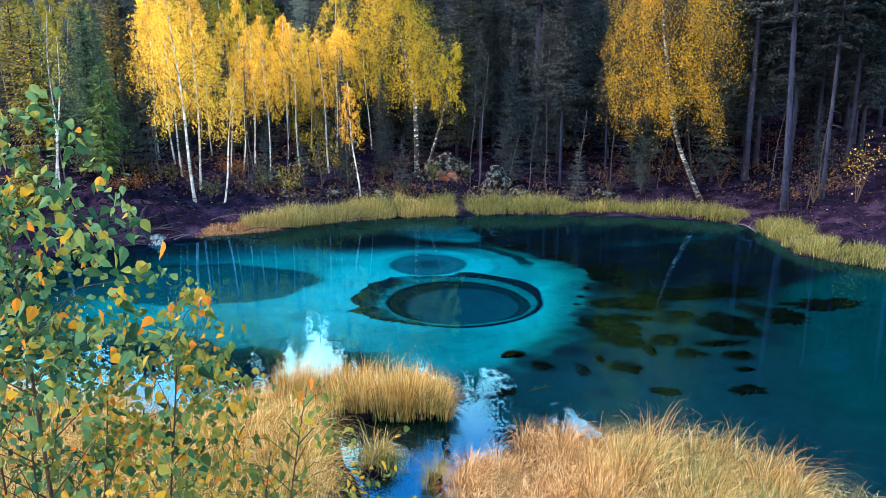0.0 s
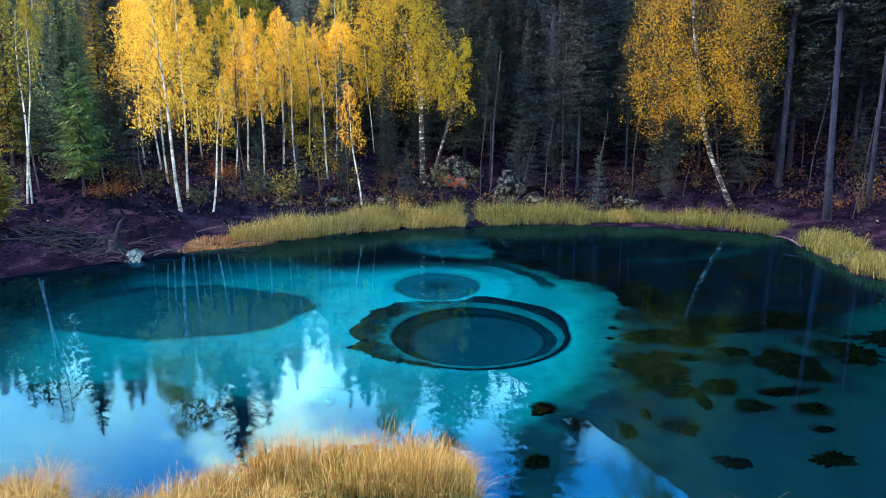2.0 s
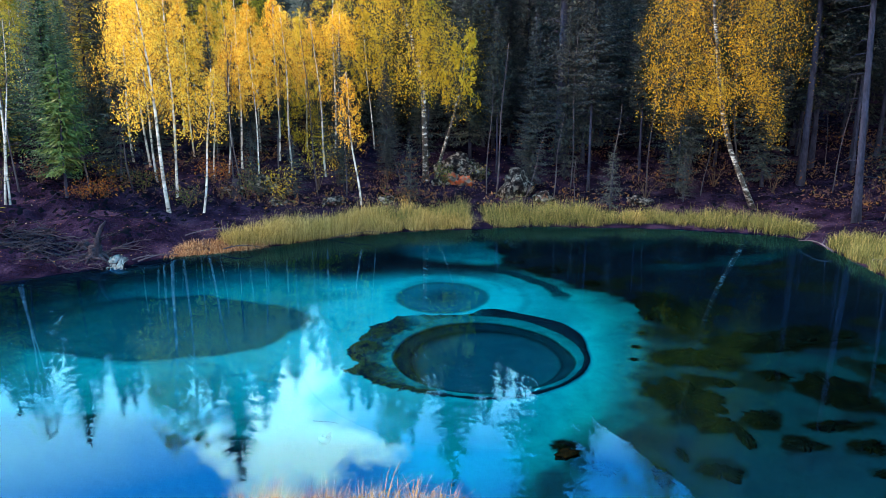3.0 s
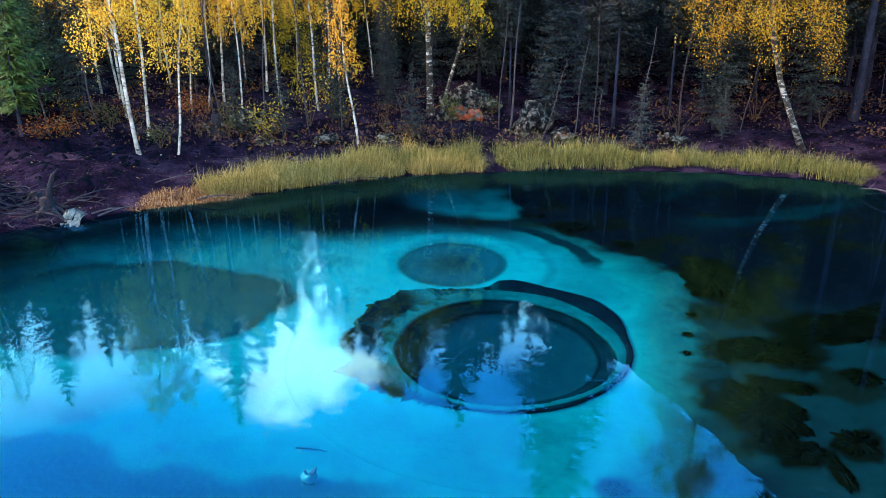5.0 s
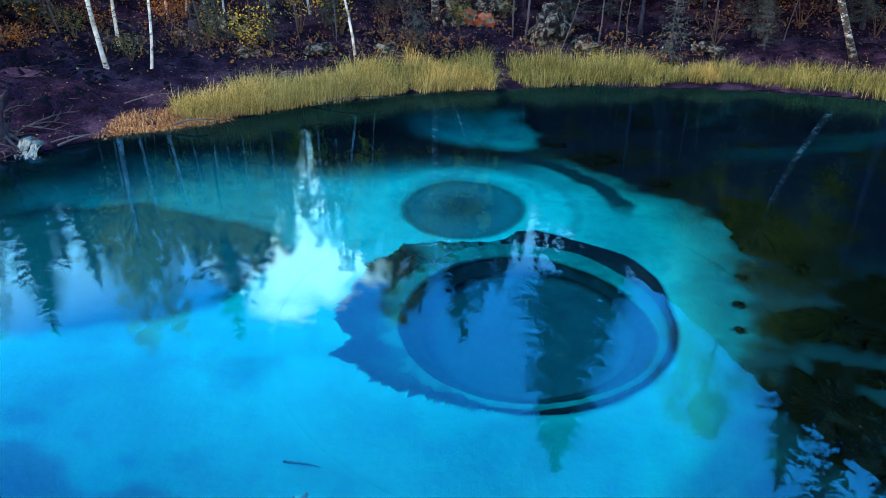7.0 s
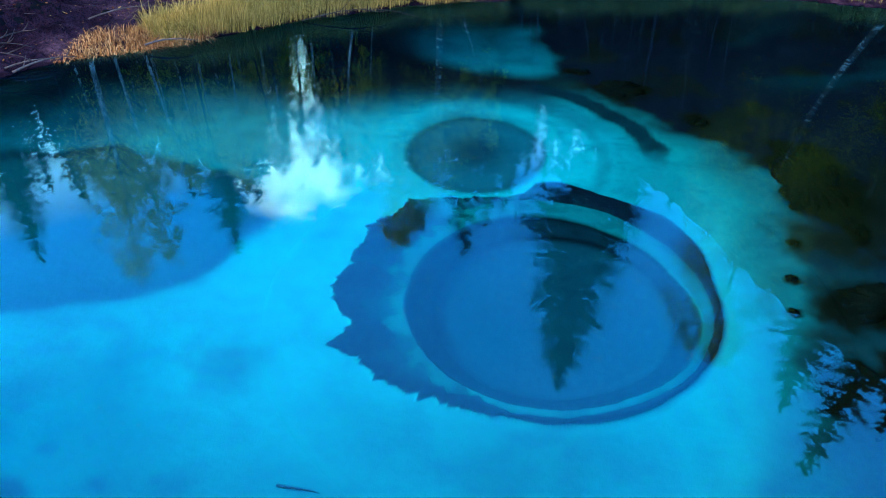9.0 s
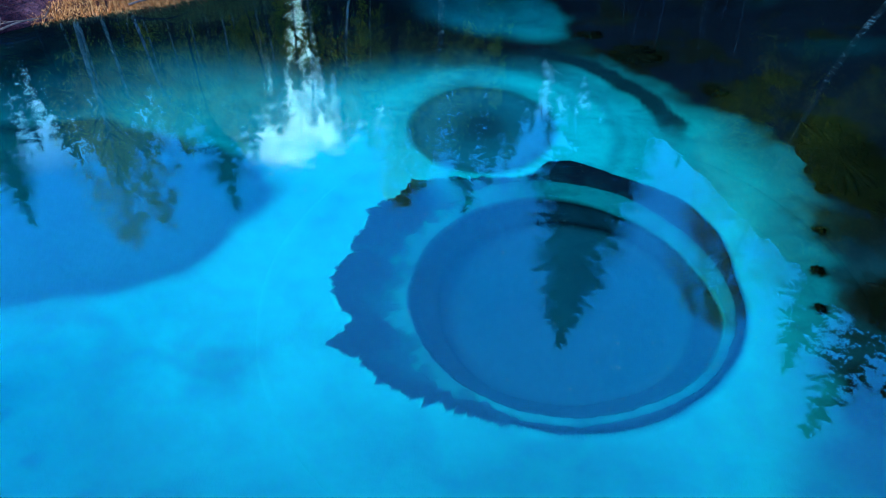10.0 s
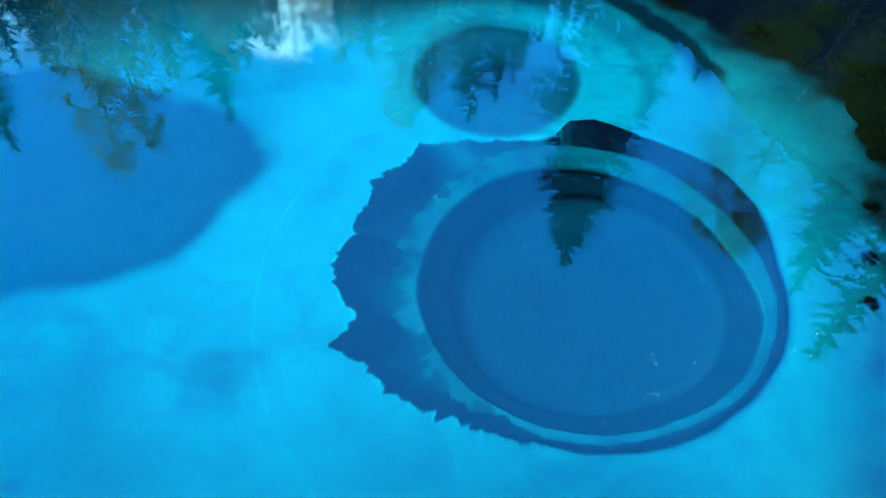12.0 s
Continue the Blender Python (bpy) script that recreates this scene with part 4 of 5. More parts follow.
# spruces whose tops the lake mirrors: place, top above the water, kind
KEY = [(-7.05, 33.0, 8.2, 0), (-5.2, 33.0, 8.2, 3), (-8.65, 40.0, 11.2, 0), (-6.6, 40.0, 11.4, 3), (-7.9, 36.5, 9.6, 3), (-5.9, 36.5, 9.8, 0), (-12.3, 25.2, 7.86, 8), (-11.6, 39.0, 17.6, 7), (0.05, 41.5, 19.4, 7), (-9.6, 38.5, 12.6, 7), (-14.6, 33.0, 10.4, 7), (1.6, 36.0, 12.6, 7), (-3.2, 36.0, 12.4, 7), (-8.5, 39.2, 12.4, 0), (-4.5, 37.5, 12.3, 7), (-3.9, 34.6, 11.1, 7), (-2.7, 33.6, 10.9, 7), (-4.7, 40.6, 13.9, 7), (-2.4, 37.8, 13.2, 7), (-5.5, 39.2, 13.5, 3), (-12.0, 30.5, 8.8, 7),
       (15.4, 27.0, 14.5, 5), (16.4, 24.5, 13.0, 5), (0.6, 31.2, 10.5, 4), (4.6, 27.7, 8.5, 2), (15.2, 29.0, 15.0, 2), (14.6, 22.4, 14.0, 2),
       (12.6, 28.5, 15.0, 1), (7.2, 31.0, 9.6, 0), (5.6, 33.0, 10.5, 1), (-14.9, 27.0, 7.1, 8), (-12.9, 26.4, 6.7, 8), (-13.6, 28.6, 7.6, 6), (-1.9, 33.5, 12.5, 3), (-14.3, 31.5, 10.0, 3),
       (-1.1, 36.5, 11.2, 0), (-2.2, 35.0, 10.4, 3), (1.5, 37.0, 11.4, 0), (2.5, 35.6, 10.9, 3),
       (-0.3, 33.0, 11.0, 0), (0.9, 34.0, 11.6, 3), (2.3, 33.2, 9.3, 0), (1.6, 32.6, 10.2, 0), (3.2, 34.6, 10.8, 3), (4.5, 33.6, 11.4, 0), (-1.5, 33.8, 10.8, 3), (-9.9, 38.0, 14.0, 4), (4.9, 30.5, 12.6, 4), (6.0, 32.5, 13.4, 4)]
used, KINDS = set(), SPRUCES + FINE_SPRUCES + BROAD
for k, (x, y, top, v) in enumerate(KEY):
    g = float(land_h(x, y))
    sc = (top - g) / 14.0
    if v not in used:
        used.add(v)
        t = KINDS[v]
        t.scale = (sc, sc, sc)
        t.matrix_basis = pose(x, y, g, 0, 0, 40 * k) @ Matrix.Diagonal((sc, sc, sc, 1))
    else:
        put_copy(KINDS[v], x, y, 40 * k, sc)
# tall spruces whose bare trunks stand by the water: base, top, trunk radius, crown's low end, width, whorls, arms
TALL = [((4.05, 30.7), (3.95, 30.5, 18.7), 0.17, 0.38, 2.5, 70, 12), ((11.39, 23.25), (10.78, 23.7, 15.3), 0.10, 0.42, 1.6, 26, 5), ((11.6, 27.1), (11.5, 27.0, 15.9), 0.11, 0.4, 1.9, 44, 8), ((12.95, 23.9), (12.9, 24.0, 13.5), 0.06, 0.4, 1.3, 30, 5)]
for k, ((x, y), (tx, ty, tz), r0, low, wide, wh, arms) in enumerate(TALL):
    g = float(land_h(x, y))
    t = spruce(340 + k, tz - g, r0, low, wide, wh, arms, 96, 0.5, M_NEEDLE, 22, 0.4, True, True)
    t.matrix_basis = Matrix.Translation((x, y, g)) @ Vector((tx - x, ty - y, tz - g)).to_track_quat("Z", "Y").to_matrix().to_4x4()
    tagged(t, "tall spruce with a bare grey trunk", "spruce", "forest spruces")
# yellowing larches at the end of the bank
for k, (x, y, H, wide) in enumerate(((-14.6, 25.6, 5.2, 1.2), (-16.0, 27.2, 5.8, 1.5), (-13.4, 29.6, 6.4, 1.5), (-12.2, 20.5, 2.0, 0.7), (-10.2, 31.5, 7.4, 1.5), (1.2, 33.0, 9.5, 1.2))):
    t = spruce(370 + k, H, 0.06, 0.12, wide, 34, 7, 26, 0.6, M_LARCH, 6, 0.2, True)
    plant(t, x, y)
    tagged(t, "thin larch with yellowing needles", "larch", "larches on the far bank")
# young green spruce at the edge
t = spruce(350, 4.1, 0.04, 0.2, 1.0, 24, 9, 24, 0.6, M_NEEDLE_LIT, 3, 0.2)
plant(t, -11.4, 23.8)
tagged(t, "young bright green spruce at the forest edge", "spruce", "forest spruces")

rng = random.Random(7)


def free(x, y, taken, gap):
    return all((x - a) ** 2 + (y - b) ** 2 > gap * gap for a, b in taken)


taken = [(x, y) for x, y, _, _ in KEY] + [p[0] for p in HERO + TALL] + [(-1.05, 28.7), (9.35, 25.3)]
for i, t in enumerate(FAR_SPRUCES):
    x, y = ((-17.0, 45.0), (9.0, 46.0))[i]
    t.scale = (0.8, 0.8, 0.8)
    plant(t, x, y)
    taken.append((x, y))
for i, b in enumerate(BIRCHES):
    x, y = [(-9.6, 29.5), (-6.6, 27.0), (-7.4, 30.5), (-3.2, 32.0), (-12.2, 33.5)][i]
    b.scale = (0.62, 0.62, 0.62) if i < 4 else (0.85, 0.85, 0.85)
    plant(b, x, y, 60 * i)
    taken.append((x, y))


def skyline(x, y):
    """How high the wood's tops stand above the lake at (x, y)."""
    dx, dy = x + 0.5, y - 6.3
    el = np.interp(math.degrees(math.atan2(dx, dy)), [-60, -36, -30, -27, -17, -15, -13.5, -10.5, -9, -5, 2, 6.5, 10, 17, 26, 40, 60], [21, 23, 21, 24, 26, 24.5, 21.5, 21.5, 26, 28, 27, 26.5, 27.5, 27.5, 31, 36, 38])
    return math.hypot(dx, dy) * math.tan(radians(float(el))) - 4.2


def grow(n, x0, x1, y0, y1, gap, kinds, lo, hi, skip=None):
    made = 0
    for _ in range(6000):
        if made == n:
            return
        x, y = rng.uniform(x0, x1), rng.uniform(y0, y1)
        if free(x, y, taken, gap) and not (skip and skip(x, y)):
            taken.append((x, y))
            src = rng.choice(kinds)
            g, tall = float(land_h(x, y)), 9.0 if src in BIRCHES else 4.0 if src is YOUNG else 14.0
            sc = min(rng.uniform(lo, hi), (skyline(x, y) * rng.uniform(0.86, 1.0) - g) / tall)
            put_copy(src, x, y, rng.uniform(0, 360), max(sc, 0.1))
            made += 1


def lane(x, y, spare=0.0):
    """The open lane in the wood through which low sky shows in the lake."""
    return abs(x + 0.58 + 0.214 * (y - 7.0)) < 0.1 + 0.008 * (y - 7.0) + spare and y > 26


# close wall of spruces between the two key tops on the left
for k in range(17):
    x, y = -17.0 + 0.52 * k, 33.0 + 2.6 * ((k * 7) % 5) / 4 + 0.35 * k
    if not lane(x, y, 0.8):
        put_copy((SPRUCES[0], BROAD[0], SPRUCES[3])[k % 3], x, y, 67 * k, (skyline(x, y) * (0.93 + 0.07 * math.sin(k * 2.1)) - float(land_h(x, y))) / 14.0)
        taken.append((x, y))
grow(7, -17, -2.0, 30, 37, 0.8, [BIRCHES[k] for k in (0, 0, 1, 1, 2, 3)], 0.55, 0.82, lane)
grow(24, -20, -3.0, 31, 38, 0.9, [BIRCHES[4]], 0.8, 1.1, lane)
grow(16, -20, -1, 26.5, 33, 1.1, [SPRUCES[0], SPRUCES[3]], 0.3, 0.5, lane)
grow(80, -26, 24, 31, 42, 1.1, FAR_SPRUCES, 0.5, 0.95, lane)
grow(90, -40, 44, 42, 62, 1.6, FAR_SPRUCES, 0.8, 1.5, lane)
grow(22, 1, 22, 27, 36, 1.2, [SPRUCES[1], SPRUCES[2], SPRUCES[3]], 0.6, 1.0)
grow(9, -20, 16, 25.5, 30, 1.0, [YOUNG], 0.35, 0.8)
grow(20, -22, 2, 29, 40, 0.9, [YOUNG], 0.5, 1.1)


# ---- sedge ----
def sedge(name, tufts, blades, height, material, seed, bend=0.5, width=0.005, seg=3, spread_r=0.1, uneven=0.3):
    """Tussocks of blades that rise from one foot and arch outwards: one strip each."""
    rng = np.random.default_rng(seed)
    tufts = np.asarray(tufts, float)
    hs = rng.uniform(0.6, 1.15, len(tufts)) * (1 - 0.15 * sm(2.5, 5.0, tufts[:, 0]) - 0.25 * sm(8.5, 10.5, tufts[:, 0])) * (1 + uneven * fbm(tufts[:, 0] * 1.2, tufts[:, 1] * 1.2, 3, seed))
    k = np.repeat(np.arange(len(tufts)), blades)
    n = len(k)
    az = rng.uniform(0, 6.283, n)
    o = np.stack([np.cos(az), np.sin(az), np.zeros(n)], 1)
    p = tufts[k] + o * (spread_r * np.sqrt(rng.uniform(0, 1, n)))[:, None]
    h = height * hs[k] * rng.uniform(0.4, 1.1, n) * (1.06 - 0.3 * np.linalg.norm((p - tufts[k])[:, :2], axis=1) / spread_r)
    wind = np.stack([0.25 + 0 * az, 0.05 + 0 * az, 0 * az], 1)
    o = o + wind
    a2 = az + rng.normal(0, 0.8, n)
    side = np.stack([-np.sin(a2), np.cos(a2), np.zeros(n)], 1)
    q = bend * rng.uniform(0.28, 1.15, n) ** 1.4 * h
    rows = []
    for t in np.linspace(0, 1, seg + 1):
        c = p + o * (q * t * t)[:, None]
        c[:, 2] += h * t - 0.9 * q * t ** 3 - 0.03
        w = width * (1 - t ** 2 * 0.93)
        rows += [c - side * w, c + side * w]
    V = np.stack(rows, 1).reshape(-1, 3)
    m = 2 * (seg + 1)
    base = (np.arange(n) * m)[:, None]
    F = np.concatenate([base + np.array([[2 * s, 2 * s + 1, 2 * s + 3, 2 * s + 2]]) for s in range(seg)])
    b = Build()
    b.v, b.f = [V], F.tolist()
    return part(name, b, material)


def scatter(rng, n, x0, x1, y0, y1, keep):
    out, got = [], 0
    while got < n:
        x, y = rng.uniform(x0, x1, 8000), rng.uniform(y0, y1, 8000)
        k = keep(x, y)
        out.append(np.stack([x[k], y[k]], 1))
        got += int(k.sum())
    q = np.concatenate(out)[:n]
    return np.column_stack([q, np.maximum(land_h(q[:, 0], q[:, 1]), -0.12)])


nr = np.random.default_rng(5)


def near_zone(x, y):
    return (land_h(x, y) > -0.03) & (y < near_front(x, y)) & (pool_in(x, y) < 0.4) & (fbm(x * 2.3, y * 2.3, 3, 59) > -0.24) & ((x > -1) | (x > -6.4 + 1.6 * fbm(x * 0.9, y * 0.9, 4, 77)) & (y > 5.3 + 1.2 * fbm(x * 0.9, y * 0.9, 4, 78)))


gold = lambda x, y: near_zone(x, y) & (x < 0.1) & ((y < 8.5) | (x < -1.9)) & ((x < -1.25 - 0.3 * (y - 6.5)) | (y > 7.0) & (y < 7.5))
clump = lambda x, y: near_zone(x, y) & (x < 0.1) & (x > -2.3) & (y > 8.5)
dry = lambda x, y: near_zone(x, y) & (x > 0.12) & (x - 0.3 > 0.3 * (y - 7.0))
strawy = lambda x, y: dry(x, y) & (x < 1.7)
tagged(sedge("sedge", scatter(nr, 840, -7.6, 0.1, 5.0, 9.6, gold), 54, 0.66, M_SEDGE, 1, 0.95, 0.0026, 4, 0.15, 0.7), "arching golden sedge along the near bank", "sedge", kind="stuff")
tagged(sedge("sedge", scatter(nr, 420, -7.5, 0.1, 4.8, 9.6, gold), 40, 0.5, M_SEDGE_FAR, 4, 0.85, 0.0026, 4, 0.15, 0.6), "greenish shorter sedge among the golden blades", "sedge", kind="stuff")
tagged(sedge("sedge", scatter(nr, 250, -2.3, 0.1, 8.4, 9.6, clump), 64, 0.66, M_SEDGE, 12, 0.55, 0.0026, 4, 0.12, 0.5), "dense upright golden sedge clump by the pool", "sedge", kind="stuff")
tagged(sedge("sedge", scatter(nr, 90, -2.3, 0.1, 8.4, 9.6, clump), 46, 0.5, M_SEDGE_FAR, 13, 0.5, 0.0026, 4, 0.12, 0.5), "green blades low in the upright sedge clump", "sedge", kind="stuff")
tagged(sedge("sedge", scatter(nr, 320, -0.1, 1.7, 4.3, 9.0, strawy), 60, 0.62, M_SEDGE_DRY, 2, 1.35, 0.0026, 4, 0.15, 0.7), "dry straw-coloured sedge along the near bank", "sedge", kind="stuff")
tagged(sedge("sedge", scatter(nr, 330, 1.4, 7, 4.3, 8.6, dry), 58, 0.68, M_SEDGE, 14, 1.2, 0.0026, 4, 0.15, 0.7), "tousled golden sedge along the near bank", "sedge", kind="stuff")
tagged(sedge("sedge", scatter(nr, 330, 1.9, 8, 4.3, 8.6, dry), 50, 0.7, M_SEDGE_GREEN, 6, 1.1, 0.0026, 4, 0.15, 0.7), "green-gold sedge behind the dry straw", "sedge", kind="stuff")


islets = lambda x, y: np.minimum(ell(x, y, -0.72, 7.38, 0.27, 0.3), ell(x, y, -0.08, 7.0, 0.12, 0.14)) < 1
tagged(sedge("sedge", scatter(nr, 60, -1.2, 0.2, 6.7, 7.8, islets), 34, 0.34, M_SEDGE_FAR, 15, 0.7, 0.0026, 4, 0.08, 0.4), "low green-gold sedge tufts standing in the pool", "sedge", kind="stuff")


def far_zone(x, y):
    d = shore_d(x, y)
    a = np.degrees(np.arctan2(y - CY, x - CX))
    open_gap = (np.abs(x - 0.7 + 0.1 * (y - 23.5)) > 0.3) & (np.abs(a - 36.0) > 2.6)
    deep = (0.95 + 0.6 * fbm(x * 0.8, y * 0.8, 3, 3)) * (1 - 0.35 * sm(-2.0, -4.0, x))
    return (d > 0.06 + 0.24 * sm(3.8, 5.0, x) * (1 - sm(8.0, 9.0, x))) & (d < deep + 0.15) & (a > 3) & (a < 133) & open_gap & (y > 15.5) & (np.abs(x + 1.62 + 0.3 * (y - 24)) > 0.13)


green_part = lambda x, y: far_zone(x, y) & (fbm(x * 0.55, y * 0.9, 3, 46) + 0.09 * (x - 1) > -0.05)
gold_part = lambda x, y: far_zone(x, y) & (fbm(x * 0.55, y * 0.9, 3, 46) + 0.09 * (x - 1) < 0.08)
tagged(sedge("sedge", scatter(nr, 1150, -7, 13, 15.5, 26, green_part), 34, 0.74, M_SEDGE_DEEP, 3, 0.62, 0.0036, 4, 0.16, 0.6), "soft green-gold sedge belt at the far waterline", "sedge", kind="stuff")
tagged(sedge("sedge", scatter(nr, 800, -7, 13, 15.5, 26, gold_part), 34, 0.74, M_SEDGE_BELT, 9, 0.7, 0.0036, 4, 0.16, 0.6), "straw-gold sedge belt at the far waterline", "sedge", kind="stuff")
straw = lambda x, y: (ell(x, y, -6.2, 21.2, 1.3, 0.5, 30) < 1) & (shore_d(x, y) > -0.15)
tagged(sedge("sedge", scatter(nr, 110, -7.5, -4, 20, 22.5, straw), 46, 0.34, M_SEDGE_DRY, 8, 1.1, 0.006, 3, 0.16), "flattened brown sedge at the end of the belt", "sedge", kind="stuff")

# ---- young birch close to the start ----
t = birch(400, 3.75, 0.013, (-0.3, 0.05), 0.1, 0.75, 4300, 0.02, 64, 0.12, M_GREENLEAF, 0.1, M_TWIG, 0.35, near=True)
plant(t, -1.3, 2.45)
tagged(t, "young birch with green leaves turning yellow", "sapling", "young birches on the near bank")
for seed, x, y, H, lean, wide, n in ((401, -1.2, 2.75, 2.6, (0.62, 0.05), 0.42, 420), (404, -1.15, 2.7, 2.3, (0.4, 0.1), 0.45, 420), (402, -1.35, 2.7, 3.0, (0.25, 0.1), 0.5, 1500), (403, -1.75, 2.6, 3.3, (-0.1, 0.1), 0.55, 1500), (405, -1.0, 3.0, 2.2, (0.7, 0.1), 0.35, 150), (406, -1.6, 2.55, 2.95, (-0.05, 0.1), 0.5, 1700), (407, -1.42, 2.45, 2.7, (0.12, 0.1), 0.4, 700)):
    t = birch(seed, H, 0.008, lean, 0.3, wide, n, 0.018, 38, 0.1, M_GREENLEAF if seed in (403, 406) else M_TURNING, 0.1, M_TWIG, 0.3, near=True)
    plant(t, x, y)
    tagged(t, "slim young birch with yellow-green and orange leaves", "sapling", "young birches on the near bank")


# ---- forest floor ----
def rock(seed, size, material, squash=0.7):
    rg = np.random.default_rng(seed)
    b = bmesh.new()
    bmesh.ops.create_icosphere(b, subdivisions=3, radius=1)
    off = Vector(rg.uniform(-50, 50, 3))
    for v in b.verts:
        n = v.co.normalized()
        k = 1 + 0.55 * noise.noise(n * 1.5 + off) + 0.34 * noise.noise(n * 3.1 + off) + 0.12 * noise.noise(n * 7 + off)
        v.co = Vector((n.x * k * size[0], n.y * k * size[1], n.z * k * size[2] * squash))
        q = 0.12 * max(size)
        v.co.z = v.co.z * 0.45 + 0.55 * round(v.co.z / q) * q
        v.co.x = v.co.x * 0.7 + 0.3 * round(v.co.x / q / 1.6) * q * 1.6
    return part("boulder", b, material, None, smooth=True)


def red_rock_material():
    m, nt, b = mat("red_lichen_rock", 0.9, 0, 0.2)
    base = ramp_node(nt, noise_node(nt, 2.5), [(0.35, (0.02, 0.018, 0.02)), (0.7, (0.2, 0.19, 0.185))])
    red = ramp_node(nt, noise_node(nt, 2.2, 5, 0.65, stretch=(1, 1, 1.4)), [(0.44, (0, 0, 0)), (0.52, (1, 1, 1))])
    nt.links.new(mixc(nt, "MIX", red, base, (0.2, 0.04, 0.018)), b.inputs["Base Color"])
    bump(nt, b, noise_node(nt, 14), 0.7, 0.03)
    return m


M_REDROCK = red_rock_material()
ROCKS = [(0.1, 29.3, 0.8, 0.5, 0.75, M_ROCK), (0.75, 29.0, 0.55, 0.4, 0.6, M_ROCK), (-0.1, 28.6, 0.4, 0.3, 0.42, M_REDROCK), (0.35, 28.2, 0.3, 0.25, 0.35, M_REDROCK), (-0.55, 28.1, 0.3, 0.25, 0.3, M_ROCK), (2.15, 27.5, 0.85, 0.6, 1.0, M_ROCK),
         (2.9, 26.6, 0.4, 0.3, 0.35, M_ROCK), (-6.4, 26.5, 0.55, 0.5, 0.5, M_ROCK), (-5.7, 26.3, 0.4, 0.35, 0.35, M_ROCK), (-5.5, 25.2, 0.4, 0.3, 0.3, M_ROCK), (-2.2, 26.0, 0.3, 0.3, 0.25, M_ROCK), (-3.9, 25.6, 0.35, 0.3, 0.25, M_ROCK),
         (-7.1, 25.9, 0.35, 0.3, 0.3, M_ROCK), (9.9, 19.2, 0.35, 0.25, 0.18, M_ROCK), (6.0, 26.2, 0.4, 0.35, 0.3, M_ROCK)]
for i, (x, y, a, b, c, m) in enumerate(ROCKS):
    o = rock(500 + i, (a, b, c), m)
    o.matrix_basis = pose(x, y, float(land_h(x, y)) + 0.1 * c, 0, 0, 50 * i)
    tagged(o, "rust-red and grey lichen boulder on the bank" if m is M_REDROCK else "grey lichen-spotted boulder half sunk in the bank", "boulder", "boulders on the bank")

M_DEAD = grainy("grey_deadwood", [(0.3, (0.024, 0.022, 0.034)), (0.7, (0.095, 0.09, 0.125))], 4.0, 0.9, 0.6, 0.01, 7, 0.05, stretch=(1, 1, 0.3))


def branch(seed, length, r, wig=0.2, twigs=3):
    """A dead branch lying along x from the origin."""
    rg = np.random.default_rng(seed)
    B = Build()
    n = 7
    t = np.linspace(0, 1, n)
    P = np.stack([t * length, wig * length * np.sin(t * 4 + rg.uniform(0, 6)) * 0.4 * t, 0.08 * length * np.sin(t * 3.1) + 0 * t], 1)
    B.tube(P, r * (1 - 0.75 * t), 6)
    for k in range(twigs):
        i = int(rg.integers(1, n - 1))
        d = np.array((rg.uniform(0.2, 0.8), rg.choice((-1, 1)) * rg.uniform(0.3, 0.8), rg.uniform(-0.05, 0.4))) * length * 0.3
        B.tube([P[i], P[i] + d * 0.6, P[i] + d + np.array((0, 0, 0.03))], [r * 0.5, r * 0.35, r * 0.12], 5)
    return B


M_DRIFT = grainy("dark_driftwood", [(0.3, (0.008, 0.007, 0.014)), (0.7, (0.045, 0.042, 0.066))], 4.0, 0.9, 0.6, 0.01, 7, 0.05)
rr = random.Random(21)
for i in range(90):
    x = rr.uniform(-11.8, -8.5)
    y = rr.uniform(19.1, 20.7) - 0.35 * (x + 9.5)
    if shore_d(x, y) < 0.0:
        y += 0.8
    o = part("driftwood_branch", branch(600 + i, rr.uniform(0.4, 1.3), rr.uniform(0.008, 0.024), 0.5, 5), M_DRIFT, smooth=True)
    o.matrix_basis = pose(x, y, float(land_h(x, y)) + rr.uniform(0.02, 0.14), 0, rr.uniform(-14, 8), rr.choice((0, 180)) + rr.uniform(-50, 40))
    tagged(o, "bare grey driftwood branch on dark mud", "driftwood", "driftwood on the mud bank")
for x, y, z, ln, r, yaw, lab in [(-7.25, 21.7, 0.16, 1.4, 0.016, 27, "pale fallen pole lying across the bank"), (-7.7, 19.75, 0.06, 1.0, 0.022, 42, "forked log at the water's edge"), (-6.0, 20.9, 0.1, 0.9, 0.02, 15, "thin stick in flattened sedge"),
                                 (-3.6, 22.5, 0.01, 2.2, 0.011, 6, "thin pole floating before the sedge"), (9.3, 20.5, 0.12, 1.3, 0.03, 100, "dead branch beside the sedge"), (-7.9, 19.9, 0.05, 0.8, 0.018, 28, "split grey log on the mud shore")]:
    o = part("fallen_branch", branch(int(ln * 100), ln, r, 0.1, 2), M_DEAD, smooth=True)
    o.matrix_basis = pose(x, y, z + max(0.0, float(land_h(x, y))) * 0.6, 0, 0, yaw)
    tagged(o, lab, "fallen branch")


def pole(seed, H, r, lean, knots=5):
    """A dead standing sapling."""
    rg = np.random.default_rng(seed)
    B = Build()
    P = curve_pts(rg, (0, 0, -0.2), (lean[0], lean[1], H), 8, 0.12)
    B.tube(P, r * (1 - 0.7 * np.linspace(0, 1, 8)), 6)
    for k in range(knots):
        i = int(rg.integers(3, 8))
        a = rg.uniform(0, 6.28)
        d = np.array((math.cos(a), math.sin(a), 0.25)) * rg.uniform(0.12, 0.4)
        B.tube([P[i], P[i] + d], [r * 0.3, 0.003], 4)
    return B


